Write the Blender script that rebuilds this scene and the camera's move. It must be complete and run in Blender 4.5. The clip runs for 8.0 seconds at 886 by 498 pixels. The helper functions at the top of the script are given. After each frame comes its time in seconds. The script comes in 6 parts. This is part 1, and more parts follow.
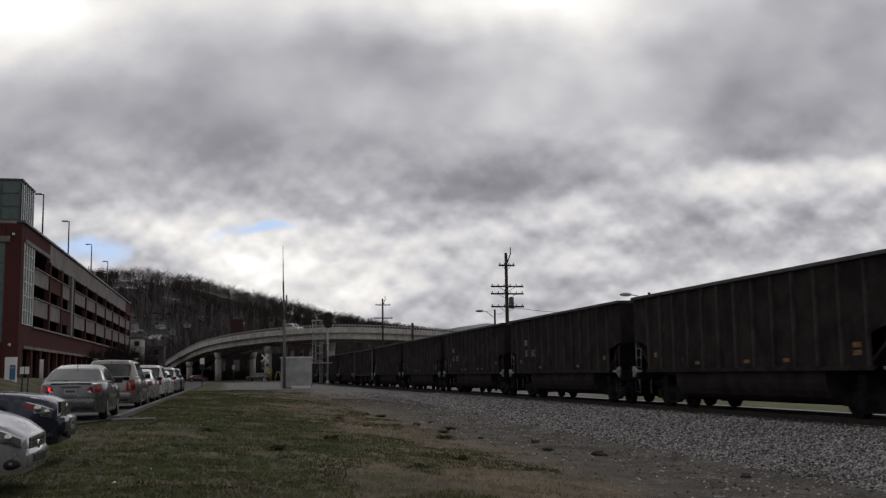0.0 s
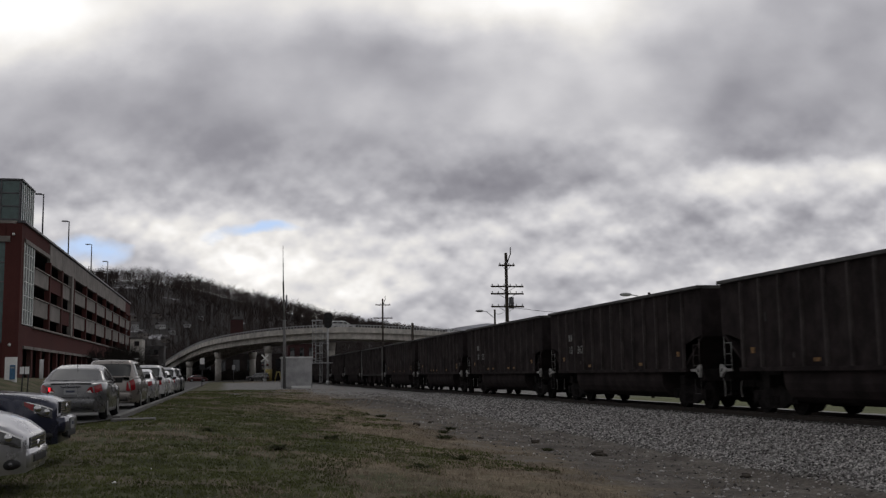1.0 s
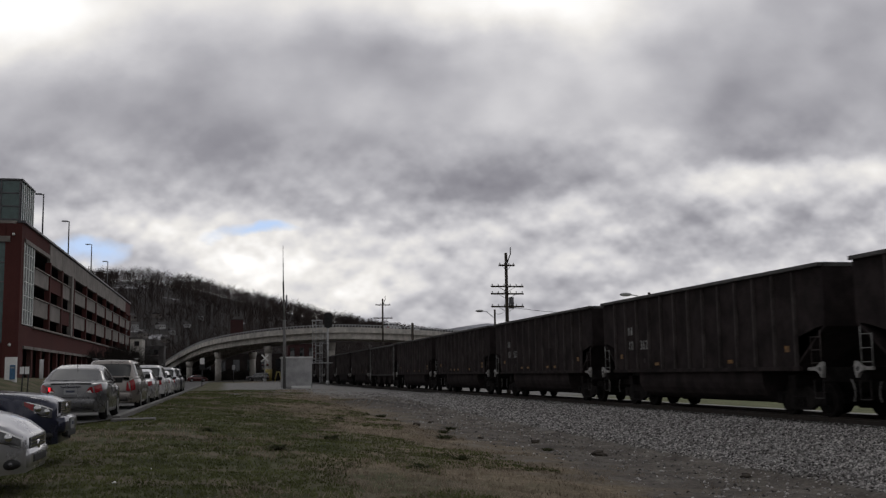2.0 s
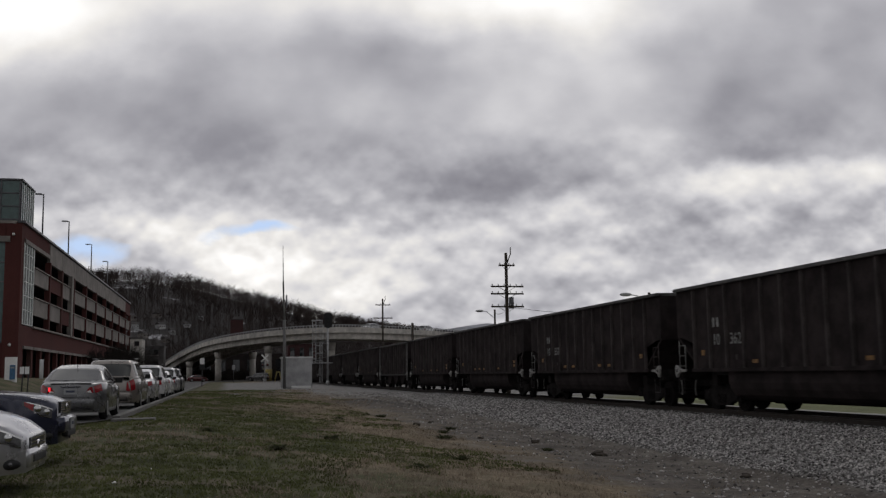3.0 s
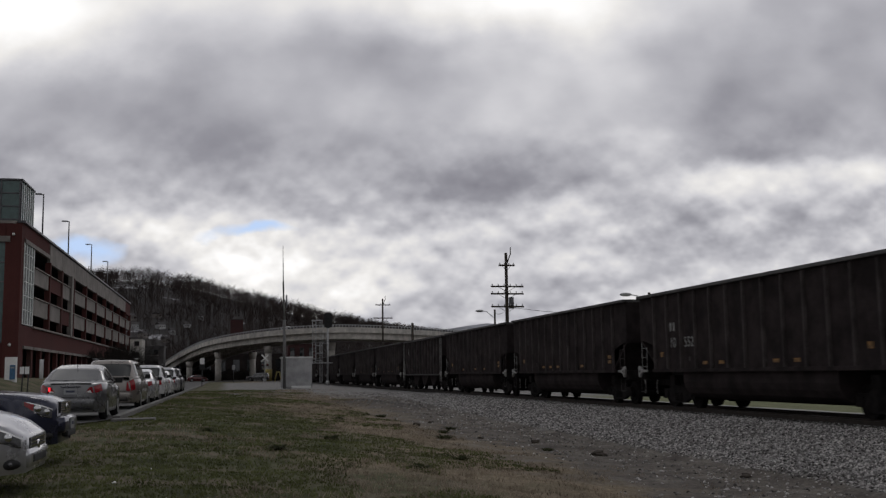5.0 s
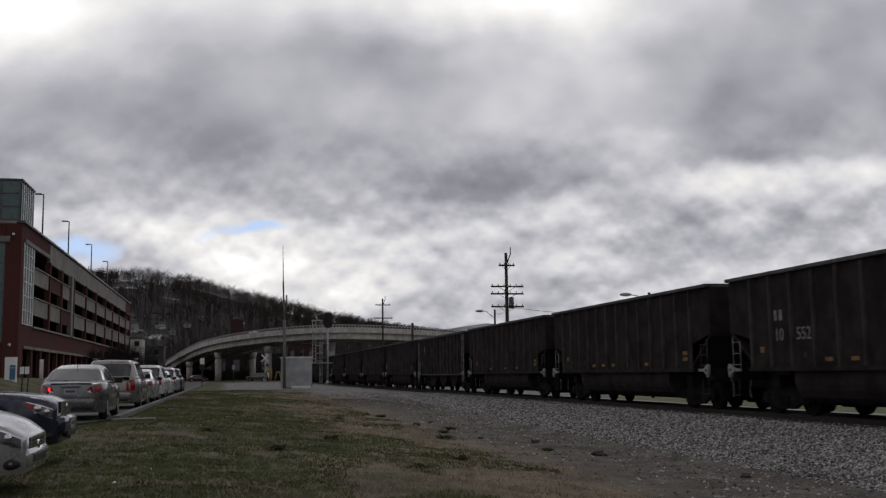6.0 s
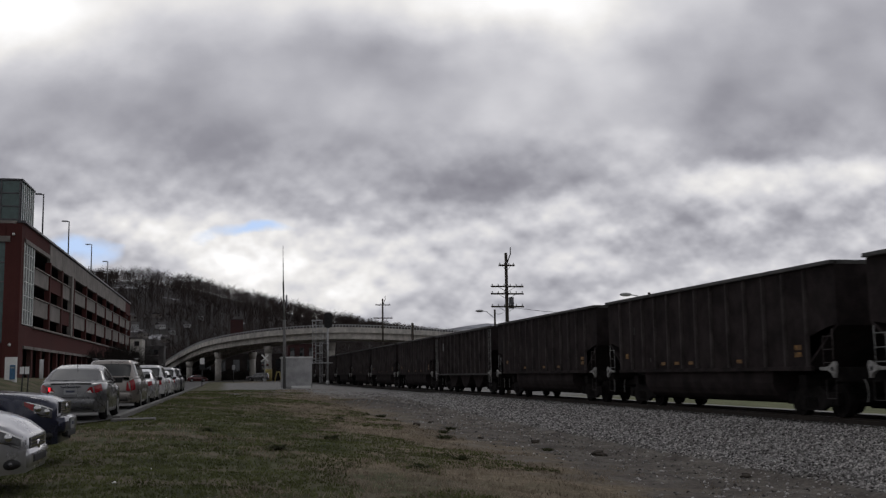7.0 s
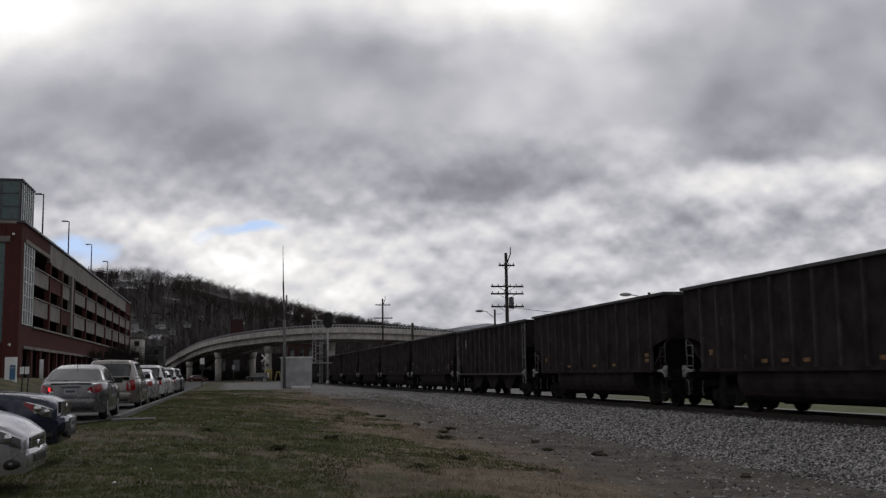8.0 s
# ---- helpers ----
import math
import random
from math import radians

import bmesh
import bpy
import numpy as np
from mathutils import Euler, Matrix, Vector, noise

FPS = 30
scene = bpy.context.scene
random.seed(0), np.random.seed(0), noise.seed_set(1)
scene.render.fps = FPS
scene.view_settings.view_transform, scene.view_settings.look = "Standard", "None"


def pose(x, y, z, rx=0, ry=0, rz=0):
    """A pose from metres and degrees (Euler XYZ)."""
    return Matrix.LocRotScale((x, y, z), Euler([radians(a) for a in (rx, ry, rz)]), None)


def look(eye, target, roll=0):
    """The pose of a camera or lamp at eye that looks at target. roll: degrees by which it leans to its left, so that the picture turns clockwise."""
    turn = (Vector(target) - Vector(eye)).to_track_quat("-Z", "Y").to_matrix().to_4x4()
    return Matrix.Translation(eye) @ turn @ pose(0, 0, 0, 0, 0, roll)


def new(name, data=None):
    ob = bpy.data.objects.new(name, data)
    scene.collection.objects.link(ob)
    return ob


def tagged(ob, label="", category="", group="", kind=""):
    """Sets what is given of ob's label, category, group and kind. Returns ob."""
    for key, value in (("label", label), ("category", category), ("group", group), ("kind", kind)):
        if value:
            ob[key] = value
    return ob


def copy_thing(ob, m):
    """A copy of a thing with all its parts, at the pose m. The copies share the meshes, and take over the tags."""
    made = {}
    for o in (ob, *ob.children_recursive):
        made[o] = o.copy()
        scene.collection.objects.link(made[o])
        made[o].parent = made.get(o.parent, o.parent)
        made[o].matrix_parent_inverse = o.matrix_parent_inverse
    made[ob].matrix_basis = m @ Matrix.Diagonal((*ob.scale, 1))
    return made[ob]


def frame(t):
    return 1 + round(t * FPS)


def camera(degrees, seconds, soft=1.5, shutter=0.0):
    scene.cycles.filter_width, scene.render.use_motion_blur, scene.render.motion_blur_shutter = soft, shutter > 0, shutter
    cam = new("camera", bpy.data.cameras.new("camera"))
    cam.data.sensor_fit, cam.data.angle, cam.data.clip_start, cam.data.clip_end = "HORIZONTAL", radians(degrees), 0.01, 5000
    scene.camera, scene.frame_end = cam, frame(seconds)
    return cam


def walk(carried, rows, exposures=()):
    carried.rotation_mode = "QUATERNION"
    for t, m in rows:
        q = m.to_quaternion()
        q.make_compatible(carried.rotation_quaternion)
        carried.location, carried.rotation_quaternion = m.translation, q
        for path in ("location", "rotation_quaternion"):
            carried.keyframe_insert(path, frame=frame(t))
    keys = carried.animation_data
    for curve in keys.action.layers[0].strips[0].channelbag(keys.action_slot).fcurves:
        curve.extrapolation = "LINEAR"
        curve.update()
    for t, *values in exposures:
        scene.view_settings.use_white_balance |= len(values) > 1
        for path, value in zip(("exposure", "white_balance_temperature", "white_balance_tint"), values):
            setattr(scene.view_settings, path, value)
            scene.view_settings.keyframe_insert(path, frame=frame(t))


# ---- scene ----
cam = camera(47.07, 8.0, soft=1.3, shutter=0.5)
EYE = Vector((0.0, 0.0, 1.227))
TURN, TILT = radians(12.13), radians(6.97)
AIM = EYE + Vector((math.sin(TURN) * math.cos(TILT), math.cos(TURN) * math.cos(TILT), math.sin(TILT)))
STAND = look(EYE, AIM, -0.77)
walk(cam, [(0.0, STAND), (8.0, STAND)], [(0.0, 0.0, 6470, 11), (3.5, 0.0, 6450, 11), (6.5, 0.0, 6350, 11.5), (8.0, 0.0, 6350, 11.5)])

# ---- world, sun, exposure ----
SUN_HIGH, SUN_TURN = radians(48), radians(20)
world = bpy.data.worlds.new("overcast")
scene.world = world
world.use_nodes = True


def wire(tree, kind, **values):
    node = tree.nodes.new(kind)
    for key, value in values.items():
        if key.startswith("in_"):
            node.inputs[int(key[3:])].default_value = value
        elif key == "op":
            node.operation = value
        elif key == "dims":
            node.noise_dimensions = value
    return node


def calc(tree, op, a, b=0.0, c=None, clamp=False):
    node = tree.nodes.new("ShaderNodeMath")
    node.operation, node.use_clamp = op, clamp
    for i, v in enumerate((a, b, c)):
        if v is None:
            continue
        if isinstance(v, (int, float)):
            node.inputs[i].default_value = v
        else:
            tree.links.new(v, node.inputs[i])
    return node.outputs[0]


def ramp(tree, fac, stops):
    node = tree.nodes.new("ShaderNodeValToRGB")
    el = node.color_ramp.elements
    while len(el) < len(stops):
        el.new(0.5)
    for e, (p, c) in zip(el, stops):
        e.position, e.color = p, (*c, 1)
    tree.links.new(fac, node.inputs[0])
    return node.outputs[0]


def blend(tree, fac, a, b, mode="MIX"):
    node = tree.nodes.new("ShaderNodeMix")
    node.data_type, node.blend_type = "RGBA", mode
    for sock, v in ((node.inputs[0], fac), (node.inputs[6], a), (node.inputs[7], b)):
        if isinstance(v, (int, float)):
            sock.default_value = v
        elif isinstance(v, tuple):
            sock.default_value = (*v, 1)
        else:
            tree.links.new(v, sock)
    return node.outputs[2]


CLOUD_STOPS = [(0.0, (0.205, 0.200, 0.228)), (0.24, (0.30, 0.297, 0.325)), (0.44, (0.46, 0.457, 0.482)),
               (0.62, (0.645, 0.638, 0.650)), (0.80, (0.84, 0.82, 0.785)), (1.0, (1.06, 1.045, 1.01))]


def world_sky():
    tree = world.node_tree
    out = tree.nodes["Background"]
    coord = tree.nodes.new("ShaderNodeTexCoord")
    sky = tree.nodes.new("ShaderNodeTexSky")
    sky.sky_type, sky.sun_disc = "NISHITA", False
    sky.sun_elevation, sky.sun_rotation = SUN_HIGH, SUN_TURN
    clouds = wire(tree, "ShaderNodeTexNoise", in_2=2.2, in_3=8.0, in_4=0.58)
    tree.links.new(coord.outputs["Generated"], clouds.inputs[0])
    grey = ramp(tree, clouds.outputs[0], [(0.3, (1.3, 1.3, 1.45)), (0.5, (2.9, 2.9, 3.0)), (0.68, (6.5, 6.4, 6.2))])
    cover = ramp(tree, clouds.outputs[0], [(0.26, (0.6, 0.6, 0.6)), (0.34, (1, 1, 1))])
    mixed = blend(tree, cover, sky.outputs[0], grey)
    tree.links.new(mixed, out.inputs[0])
    out.inputs[1].default_value = 0.1


world_sky()
sun = new("sun", bpy.data.lights.new("sun", "SUN"))
sun.data.energy, sun.data.angle, sun.data.color = 0.35, radians(20), (1.0, 0.96, 0.9)
sun.matrix_world = look((0, 0, 60), Vector((0, 0, 60)) - Vector((math.sin(SUN_TURN) * math.cos(SUN_HIGH), math.cos(SUN_TURN) * math.cos(SUN_HIGH), math.sin(SUN_HIGH))))


# ---- materials ----
def surface(name, colour, rough=0.7, metal=0.0, spread=0.25, scale=6.0, fine=60.0, bump=0.15, depth=0.01, spec=0.5, tint=None, patch=0.5, object_space=True):
    """A painted, cast or mineral surface: two scales of tone, worn roughness and fine relief."""
    m = bpy.data.materials.new(name)
    m.use_nodes = True
    tree = m.node_tree
    shader = tree.nodes["Principled BSDF"]
    coord = tree.nodes.new("ShaderNodeTexCoord")
    where = coord.outputs["Object"]
    big = wire(tree, "ShaderNodeTexNoise", in_2=scale, in_3=5.0, in_4=0.6)
    small = wire(tree, "ShaderNodeTexNoise", in_2=fine, in_3=4.0, in_4=0.65)
    for n in (big, small):
        tree.links.new(where, n.inputs[0])
    dark = tuple(c * (1 - spread) for c in colour)
    light = tuple(min(1, c * (1 + spread)) for c in (tint or colour))
    tone = ramp(tree, big.outputs[0], [(0.5 - 0.25 * patch, dark), (0.5 + 0.25 * patch, light)])
    grain = ramp(tree, small.outputs[0], [(0.3, (1 - spread * 0.7,) * 3), (0.7, (1 + spread * 0.5,) * 3)])
    tree.links.new(blend(tree, 1.0, tone, grain, "MULTIPLY"), shader.inputs["Base Color"])
    shader.inputs["Metallic"].default_value = metal
    shader.inputs["Specular IOR Level"].default_value = spec
    tree.links.new(calc(tree, "MULTIPLY_ADD", big.outputs[0], 0.3 * rough, rough * 0.85, True), shader.inputs["Roughness"])
    if bump:
        relief = wire(tree, "ShaderNodeBump", in_0=bump, in_1=depth)
        tree.links.new(small.outputs[0], relief.inputs["Height"])
        tree.links.new(relief.outputs[0], shader.inputs["Normal"])
    return m


def car_paint(name, colour, metal=0.7, rough=0.28):
    m = surface(name, tuple(1.15 * q for q in colour), rough, metal, 0.07, 3.0, 500.0, 0.0)
    s = m.node_tree.nodes["Principled BSDF"]
    s.inputs["Coat Weight"].default_value, s.inputs["Coat Roughness"].default_value = 0.7, 0.08
    return m


def glazing(name, colour=(0.015, 0.018, 0.02), rough=0.05, ior=1.5):
    m = surface(name, colour, rough, 0.0, 0.2, 2.0, 30.0, 0.0, spec=0.8)
    m.node_tree.nodes["Principled BSDF"].inputs["IOR"].default_value = ior
    return m


def lens(name, colour, glow=0.0):
    m = surface(name, colour, 0.12, 0.0, 0.4, 34.0, 90.0, 0.2, 0.003)
    s = m.node_tree.nodes["Principled BSDF"]
    if glow:
        s.inputs["Emission Color"].default_value = (*colour, 1)
        s.inputs["Emission Strength"].default_value = glow
    return m


M = {
    "car_body": surface("weathered_black_steel", (0.0272, 0.0222, 0.0228), 0.92, 0.0, 0.22, 1.3, 18.0, 0.12, 0.01, 0.06, (0.0345, 0.0282, 0.0284)),
    # set paler than the sheets for the light caught on rib edges
    "rib": surface("edge_lit_rib_steel", (0.066, 0.057, 0.056), 0.85, 0.0, 0.35, 1.2, 30.0, 0.1, 0.01, 0.12),
    "chord": surface("worn_top_chord", (0.060, 0.058, 0.056), 0.5, 0.3, 0.35, 2.0, 30.0, 0.1),
    "truck": surface("oily_cast_iron", (0.015, 0.013, 0.013), 0.9, 0.0, 0.4, 5.0, 40.0, 0.3, spec=0.12),
    "cast": surface("pale_worn_casting", (0.27, 0.265, 0.255), 0.6, 0.0, 0.35, 9.0, 60.0, 0.2),
    "pale": surface("chalky_white_paint", (0.17, 0.168, 0.162), 0.7, 0.0, 0.45, 6.0, 50.0, 0.1),
    "mark": surface("stencil_white", (0.24, 0.24, 0.235), 0.8, 0.0, 0.3, 12.0, 80.0, 0.0),
    "faint": surface("faded_stencil", (0.034, 0.030, 0.030), 0.8, 0.0, 0.4, 12.0, 80.0, 0.0),
    "orange": surface("faded_reflector_orange", (0.20, 0.10, 0.024), 0.6, 0.0, 0.5, 9.0, 60.0, 0.0),
    "rail": surface("rail_steel", (0.045, 0.036, 0.030), 0.5, 0.5, 0.3, 4.0, 60.0, 0.1),
    "tie": surface("creosoted_timber", (0.020, 0.017, 0.014), 0.9, 0.0, 0.4, 8.0, 60.0, 0.4),
    "stone": surface("crushed_limestone", (0.29, 0.28, 0.27), 0.9, 0.0, 0.35, 40.0, 200.0, 0.3),
    "asphalt": surface("worn_asphalt", (0.075, 0.074, 0.073), 0.9, 0.0, 0.2, 0.8, 60.0, 0.3),
    "concrete": surface("weathered_concrete", (0.50, 0.475, 0.44), 0.85, 0.0, 0.22, 0.6, 12.0, 0.15),
    "kerb": surface("kerb_concrete", (0.15, 0.146, 0.14), 0.9, 0.0, 0.25, 2.0, 40.0, 0.2),
    "precast": surface("precast_panel", (0.235, 0.215, 0.20), 0.85, 0.0, 0.18, 0.5, 20.0, 0.1, spec=0.25),
    # shade inside the garage, put into the colour of decks and core wall
    "inside_shade": surface("inside_shade_tone", (0.05, 0.048, 0.045), 0.9, 0.0, 0.2, 1.0, 10.0, 0.0),
    "frame_white": surface("white_mullion", (0.62, 0.63, 0.62), 0.5, 0.0, 0.1, 2.0, 30.0, 0.0),
    "pole_grey": surface("dull_pole_paint", (0.10, 0.10, 0.11), 0.5, 0.4, 0.2, 2.0, 30.0, 0.0),
    "dull_galv": surface("dull_galvanised_tube", (0.13, 0.128, 0.125), 0.6, 0.3, 0.25, 3.0, 40.0, 0.1),
    "galv": surface("galvanised_steel", (0.36, 0.365, 0.37), 0.5, 0.2, 0.2, 3.0, 40.0, 0.1),
    "alu": surface("brushed_aluminium_sheet", (0.38, 0.38, 0.385), 0.45, 0.6, 0.2, 0.9, 60.0, 0.05),
    "black": surface("matt_black_paint", (0.012, 0.012, 0.013), 0.7, 0.0, 0.3, 6.0, 50.0, 0.1),
    "timber": surface("weathered_pole_timber", (0.045, 0.036, 0.028), 0.9, 0.0, 0.4, 3.0, 40.0, 0.4),
    "rubber": surface("tyre_rubber", (0.015, 0.015, 0.015), 0.85, 0.0, 0.25, 8.0, 90.0, 0.2),
    "alloy": surface("alloy_rim", (0.38, 0.38, 0.39), 0.35, 0.8, 0.15, 8.0, 60.0, 0.0),
    "chrome": surface("chrome_trim", (0.62, 0.62, 0.63), 0.15, 1.0, 0.08, 4.0, 60.0, 0.0),
    "glass": glazing("tinted_car_glass"),
    # paler colour and high IOR stand for sky seen through the cabin
    "screen": glazing("sky_pale_rear_screen", (0.05, 0.052, 0.055), 0.06, 2.1),
    "tower_glass": glazing("green_tower_glass", (0.055, 0.105, 0.10), 0.12),
    "head": surface("clear_headlamp", (0.10, 0.10, 0.105), 0.08, 0.3, 0.5, 9.0, 40.0, 0.3, 0.006, 0.9),
    "tail": lens("red_tail_lamp", (0.26, 0.012, 0.018)),
    "tail_lit": lens("lit_tail_lamp", (0.9, 0.03, 0.04), 1.6),
    "amber": lens("amber_lamp", (0.5, 0.16, 0.02)),
    "silver": car_paint("silver_paint", (0.40, 0.40, 0.42)),
    "grey_car": car_paint("grey_metallic_paint", (0.125, 0.126, 0.132)),
    "navy": car_paint("navy_paint", (0.016, 0.019, 0.042), 0.4),
    "beige": car_paint("champagne_paint", (0.20, 0.182, 0.17)),
    "white_car": car_paint("white_paint", (0.50, 0.50, 0.51), 0.1),
    "dark_car": car_paint("charcoal_paint", (0.05, 0.05, 0.055)),
    "red_car": car_paint("dark_red_paint", (0.085, 0.012, 0.014), 0.3),
    "plate": surface("number_plate", (0.30, 0.305, 0.32), 0.5, 0.0, 0.1, 5.0, 50.0, 0.0),
    "ink": surface("dark_ink", (0.05, 0.06, 0.10), 0.6, 0.0, 0.1, 5.0, 50.0, 0.0),
    "sign_white": surface("sign_sheet", (0.75, 0.75, 0.74), 0.5, 0.0, 0.06, 5.0, 50.0, 0.0),
    "blue": surface("blue_sign_panel", (0.05, 0.14, 0.26), 0.4, 0.0, 0.2, 5.0, 50.0, 0.0),
    "yellow": surface("faded_yellow_paint", (0.42, 0.34, 0.12), 0.7, 0.0, 0.3, 5.0, 50.0, 0.0),
    "bark": surface("grey_winter_bark", (0.064, 0.051, 0.048), 0.95, 0.0, 0.35, 0.05, 1.0, 0.0, spec=0.08),
    "red_wall": surface("red_cladding", (0.046, 0.016, 0.016), 0.85, 0.0, 0.2, 0.4, 8.0, 0.1),
    # brick darkened to carry the shade seen under the viaduct
    "shade_brick": surface("shade_dark_brick", (0.022, 0.017, 0.016), 0.9, 0.0, 0.35, 0.3, 6.0, 0.2, spec=0.2),
    # dark twigs; in the thicket the colour also holds the viaduct's shade
    "thicket": surface("dark_shade_twigs", (0.022, 0.019, 0.017), 0.95, 0.0, 0.35, 0.3, 4.0, 0.0, spec=0.2),
    "plaster": surface("pale_house_wall", (0.52, 0.52, 0.53), 0.85, 0.0, 0.15, 0.5, 10.0, 0.0),
    "slate": surface("dark_shingles", (0.06, 0.055, 0.055), 0.9, 0.0, 0.3, 1.0, 20.0, 0.2),
    "dry_grass": None, "brick": None, "ground": None,
}


def brick_material():
    m = surface("red_brick", (0.094, 0.036, 0.034), 0.9, 0.0, 0.2, 0.3, 10.0, 0.1, spec=0.12)
    tree = m.node_tree
    shader = tree.nodes["Principled BSDF"]
    coord = tree.nodes["Texture Coordinate"]
    tex = tree.nodes.new("ShaderNodeTexBrick")
    tex.inputs["Scale"].default_value = 4.0
    tex.inputs["Color1"].default_value = (0.098, 0.034, 0.031, 1)
    tex.inputs["Color2"].default_value = (0.082, 0.029, 0.027, 1)
    tex.inputs["Mortar"].default_value = (0.11, 0.075, 0.068, 1)
    tex.inputs["Mortar Size"].default_value = 0.012
    tree.links.new(coord.outputs["Object"], tex.inputs[0])
    old = shader.inputs["Base Color"].links[0].from_socket
    tree.links.new(blend(tree, 0.5, old, tex.outputs[0]), shader.inputs["Base Color"])
    return m


M["brick"] = brick_material()


def ground_material():
    """Grass, bare dirt and cinders, gravel yard and dry stalks, by where they lie on the plan."""
    m = bpy.data.materials.new("rough_ground")
    m.use_nodes = True
    tree = m.node_tree
    shader = tree.nodes["Principled BSDF"]
    shader.inputs["Roughness"].default_value = 0.95
    shader.inputs["Specular IOR Level"].default_value = 0.15
    coord = tree.nodes.new("ShaderNodeTexCoord")
    where = coord.outputs["Object"]
    split = tree.nodes.new("ShaderNodeSeparateXYZ")
    tree.links.new(where, split.inputs[0])
    x, y = split.outputs[0], split.outputs[1]

    def noise_of(scale, detail=6.0, rough=0.62, stretch=None):
        n = wire(tree, "ShaderNodeTexNoise", in_2=scale, in_3=detail, in_4=rough)
        src = where
        if stretch:
            mp = tree.nodes.new("ShaderNodeMapping")
            mp.inputs["Scale"].default_value = stretch
            tree.links.new(where, mp.inputs[0])
            src = mp.outputs[0]
        tree.links.new(src, n.inputs[0])
        return n.outputs[0]

    wide, mid, fine = noise_of(0.16), noise_of(0.7), noise_of(9.0)
    grass = ramp(tree, mid, [(0.30, (0.040, 0.045, 0.022)), (0.46, (0.082, 0.086, 0.044)), (0.58, (0.13, 0.112, 0.078)), (0.72, (0.16, 0.130, 0.10))])
    straw = ramp(tree, noise_of(1.4), [(0.3, (0.13, 0.105, 0.072)), (0.7, (0.27, 0.22, 0.155))])
    dirt = ramp(tree, noise_of(1.1), [(0.3, (0.075, 0.066, 0.059)), (0.5, (0.125, 0.112, 0.10)), (0.7, (0.20, 0.185, 0.165))])
    gravel = ramp(tree, noise_of(3.0), [(0.3, (0.14, 0.135, 0.13)), (0.7, (0.28, 0.275, 0.27))])
    # dry grass grows in drifts towards the dirt
    drift = calc(tree, "ADD", calc(tree, "MULTIPLY", calc(tree, "SUBTRACT", x, 1.8), 0.17), calc(tree, "MULTIPLY", calc(tree, "SUBTRACT", wide, 0.5), 2.4))
    c = blend(tree, calc(tree, "MULTIPLY_ADD", drift, 2.4, 0.05, True), grass, straw)
    edge = calc(tree, "ADD", calc(tree, "MULTIPLY", calc(tree, "SUBTRACT", x, 5.6), 0.55), calc(tree, "MULTIPLY", calc(tree, "SUBTRACT", mid, 0.5), 4.5))
    c = blend(tree, calc(tree, "MULTIPLY_ADD", edge, 0.9, 0.1, True), c, dirt)
    yard = calc(tree, "ADD", calc(tree, "MULTIPLY", calc(tree, "SUBTRACT", y, 62.0), 0.08), calc(tree, "MULTIPLY", calc(tree, "SUBTRACT", mid, 0.5), 2.5))
    strip = calc(tree, "MULTIPLY", calc(tree, "MULTIPLY_ADD", calc(tree, "SUBTRACT", x, -0.6), 0.9, 0.0, True), calc(tree, "MULTIPLY_ADD", calc(tree, "SUBTRACT", 190.0, y), 0.05, 0.0, True))
    c = blend(tree, calc(tree, "MULTIPLY", calc(tree, "MULTIPLY_ADD", yard, 1.2, 0.0, True), strip), c, gravel)
    bed = calc(tree, "MULTIPLY", calc(tree, "MULTIPLY_ADD", calc(tree, "ADD", calc(tree, "SUBTRACT", x, 10.4), calc(tree, "MULTIPLY", calc(tree, "SUBTRACT", mid, 0.5), 2.2)), 2.0, 0.0, True),
               calc(tree, "MULTIPLY_ADD", calc(tree, "SUBTRACT", 21.0, x), 2.0, 0.0, True))
    c = blend(tree, bed, c, gravel)
    far = calc(tree, "MULTIPLY", calc(tree, "MULTIPLY_ADD", calc(tree, "SUBTRACT", x, 23.0), 0.5, 0.0, True), calc(tree, "MULTIPLY_ADD", calc(tree, "SUBTRACT", 85.0, y), 0.06, 0.0, True))
    c = blend(tree, far, c, ramp(tree, mid, [(0.3, (0.10, 0.115, 0.055)), (0.7, (0.18, 0.185, 0.10))]))
    # a pale gravel path runs along the far side of the track
    path = calc(tree, "MULTIPLY", calc(tree, "MULTIPLY_ADD", calc(tree, "SUBTRACT", x, 24.5), 2.0, 0.0, True), calc(tree, "MULTIPLY_ADD", calc(tree, "SUBTRACT", calc(tree, "MULTIPLY_ADD", mid, 1.0, 26.6), x), 3.0, 0.0, True))
    c = blend(tree, path, c, (0.34, 0.335, 0.32))
    heap = tree.nodes.new("ShaderNodeVectorMath")
    heap.operation = "DISTANCE"
    heap.inputs[1].default_value = (7.3, 52.0, 0.0)
    tree.links.new(where, heap.inputs[0])
    cinder = calc(tree, "MULTIPLY_ADD", calc(tree, "ADD", heap.outputs["Value"], calc(tree, "MULTIPLY", mid, 4.0)), -0.35, 2.3, True)
    c = blend(tree, calc(tree, "MULTIPLY", cinder, 0.8), c, (0.062, 0.058, 0.056))
    # ground darkens from the viaduct on: its shade is put into the colour
    viaduct_shade = calc(tree, "MULTIPLY_ADD", calc(tree, "SUBTRACT", y, 205.0), 0.08, 0.0, True)
    c = blend(tree, viaduct_shade, c, (0.045, 0.040, 0.035))
    speck = ramp(tree, fine, [(0.3, (0.62, 0.62, 0.62)), (0.7, (1.35, 1.35, 1.35))])
    tree.links.new(blend(tree, 1.0, c, speck, "MULTIPLY"), shader.inputs["Base Color"])
    relief = wire(tree, "ShaderNodeBump", in_0=0.7, in_1=0.05)
    tree.links.new(fine, relief.inputs["Height"])
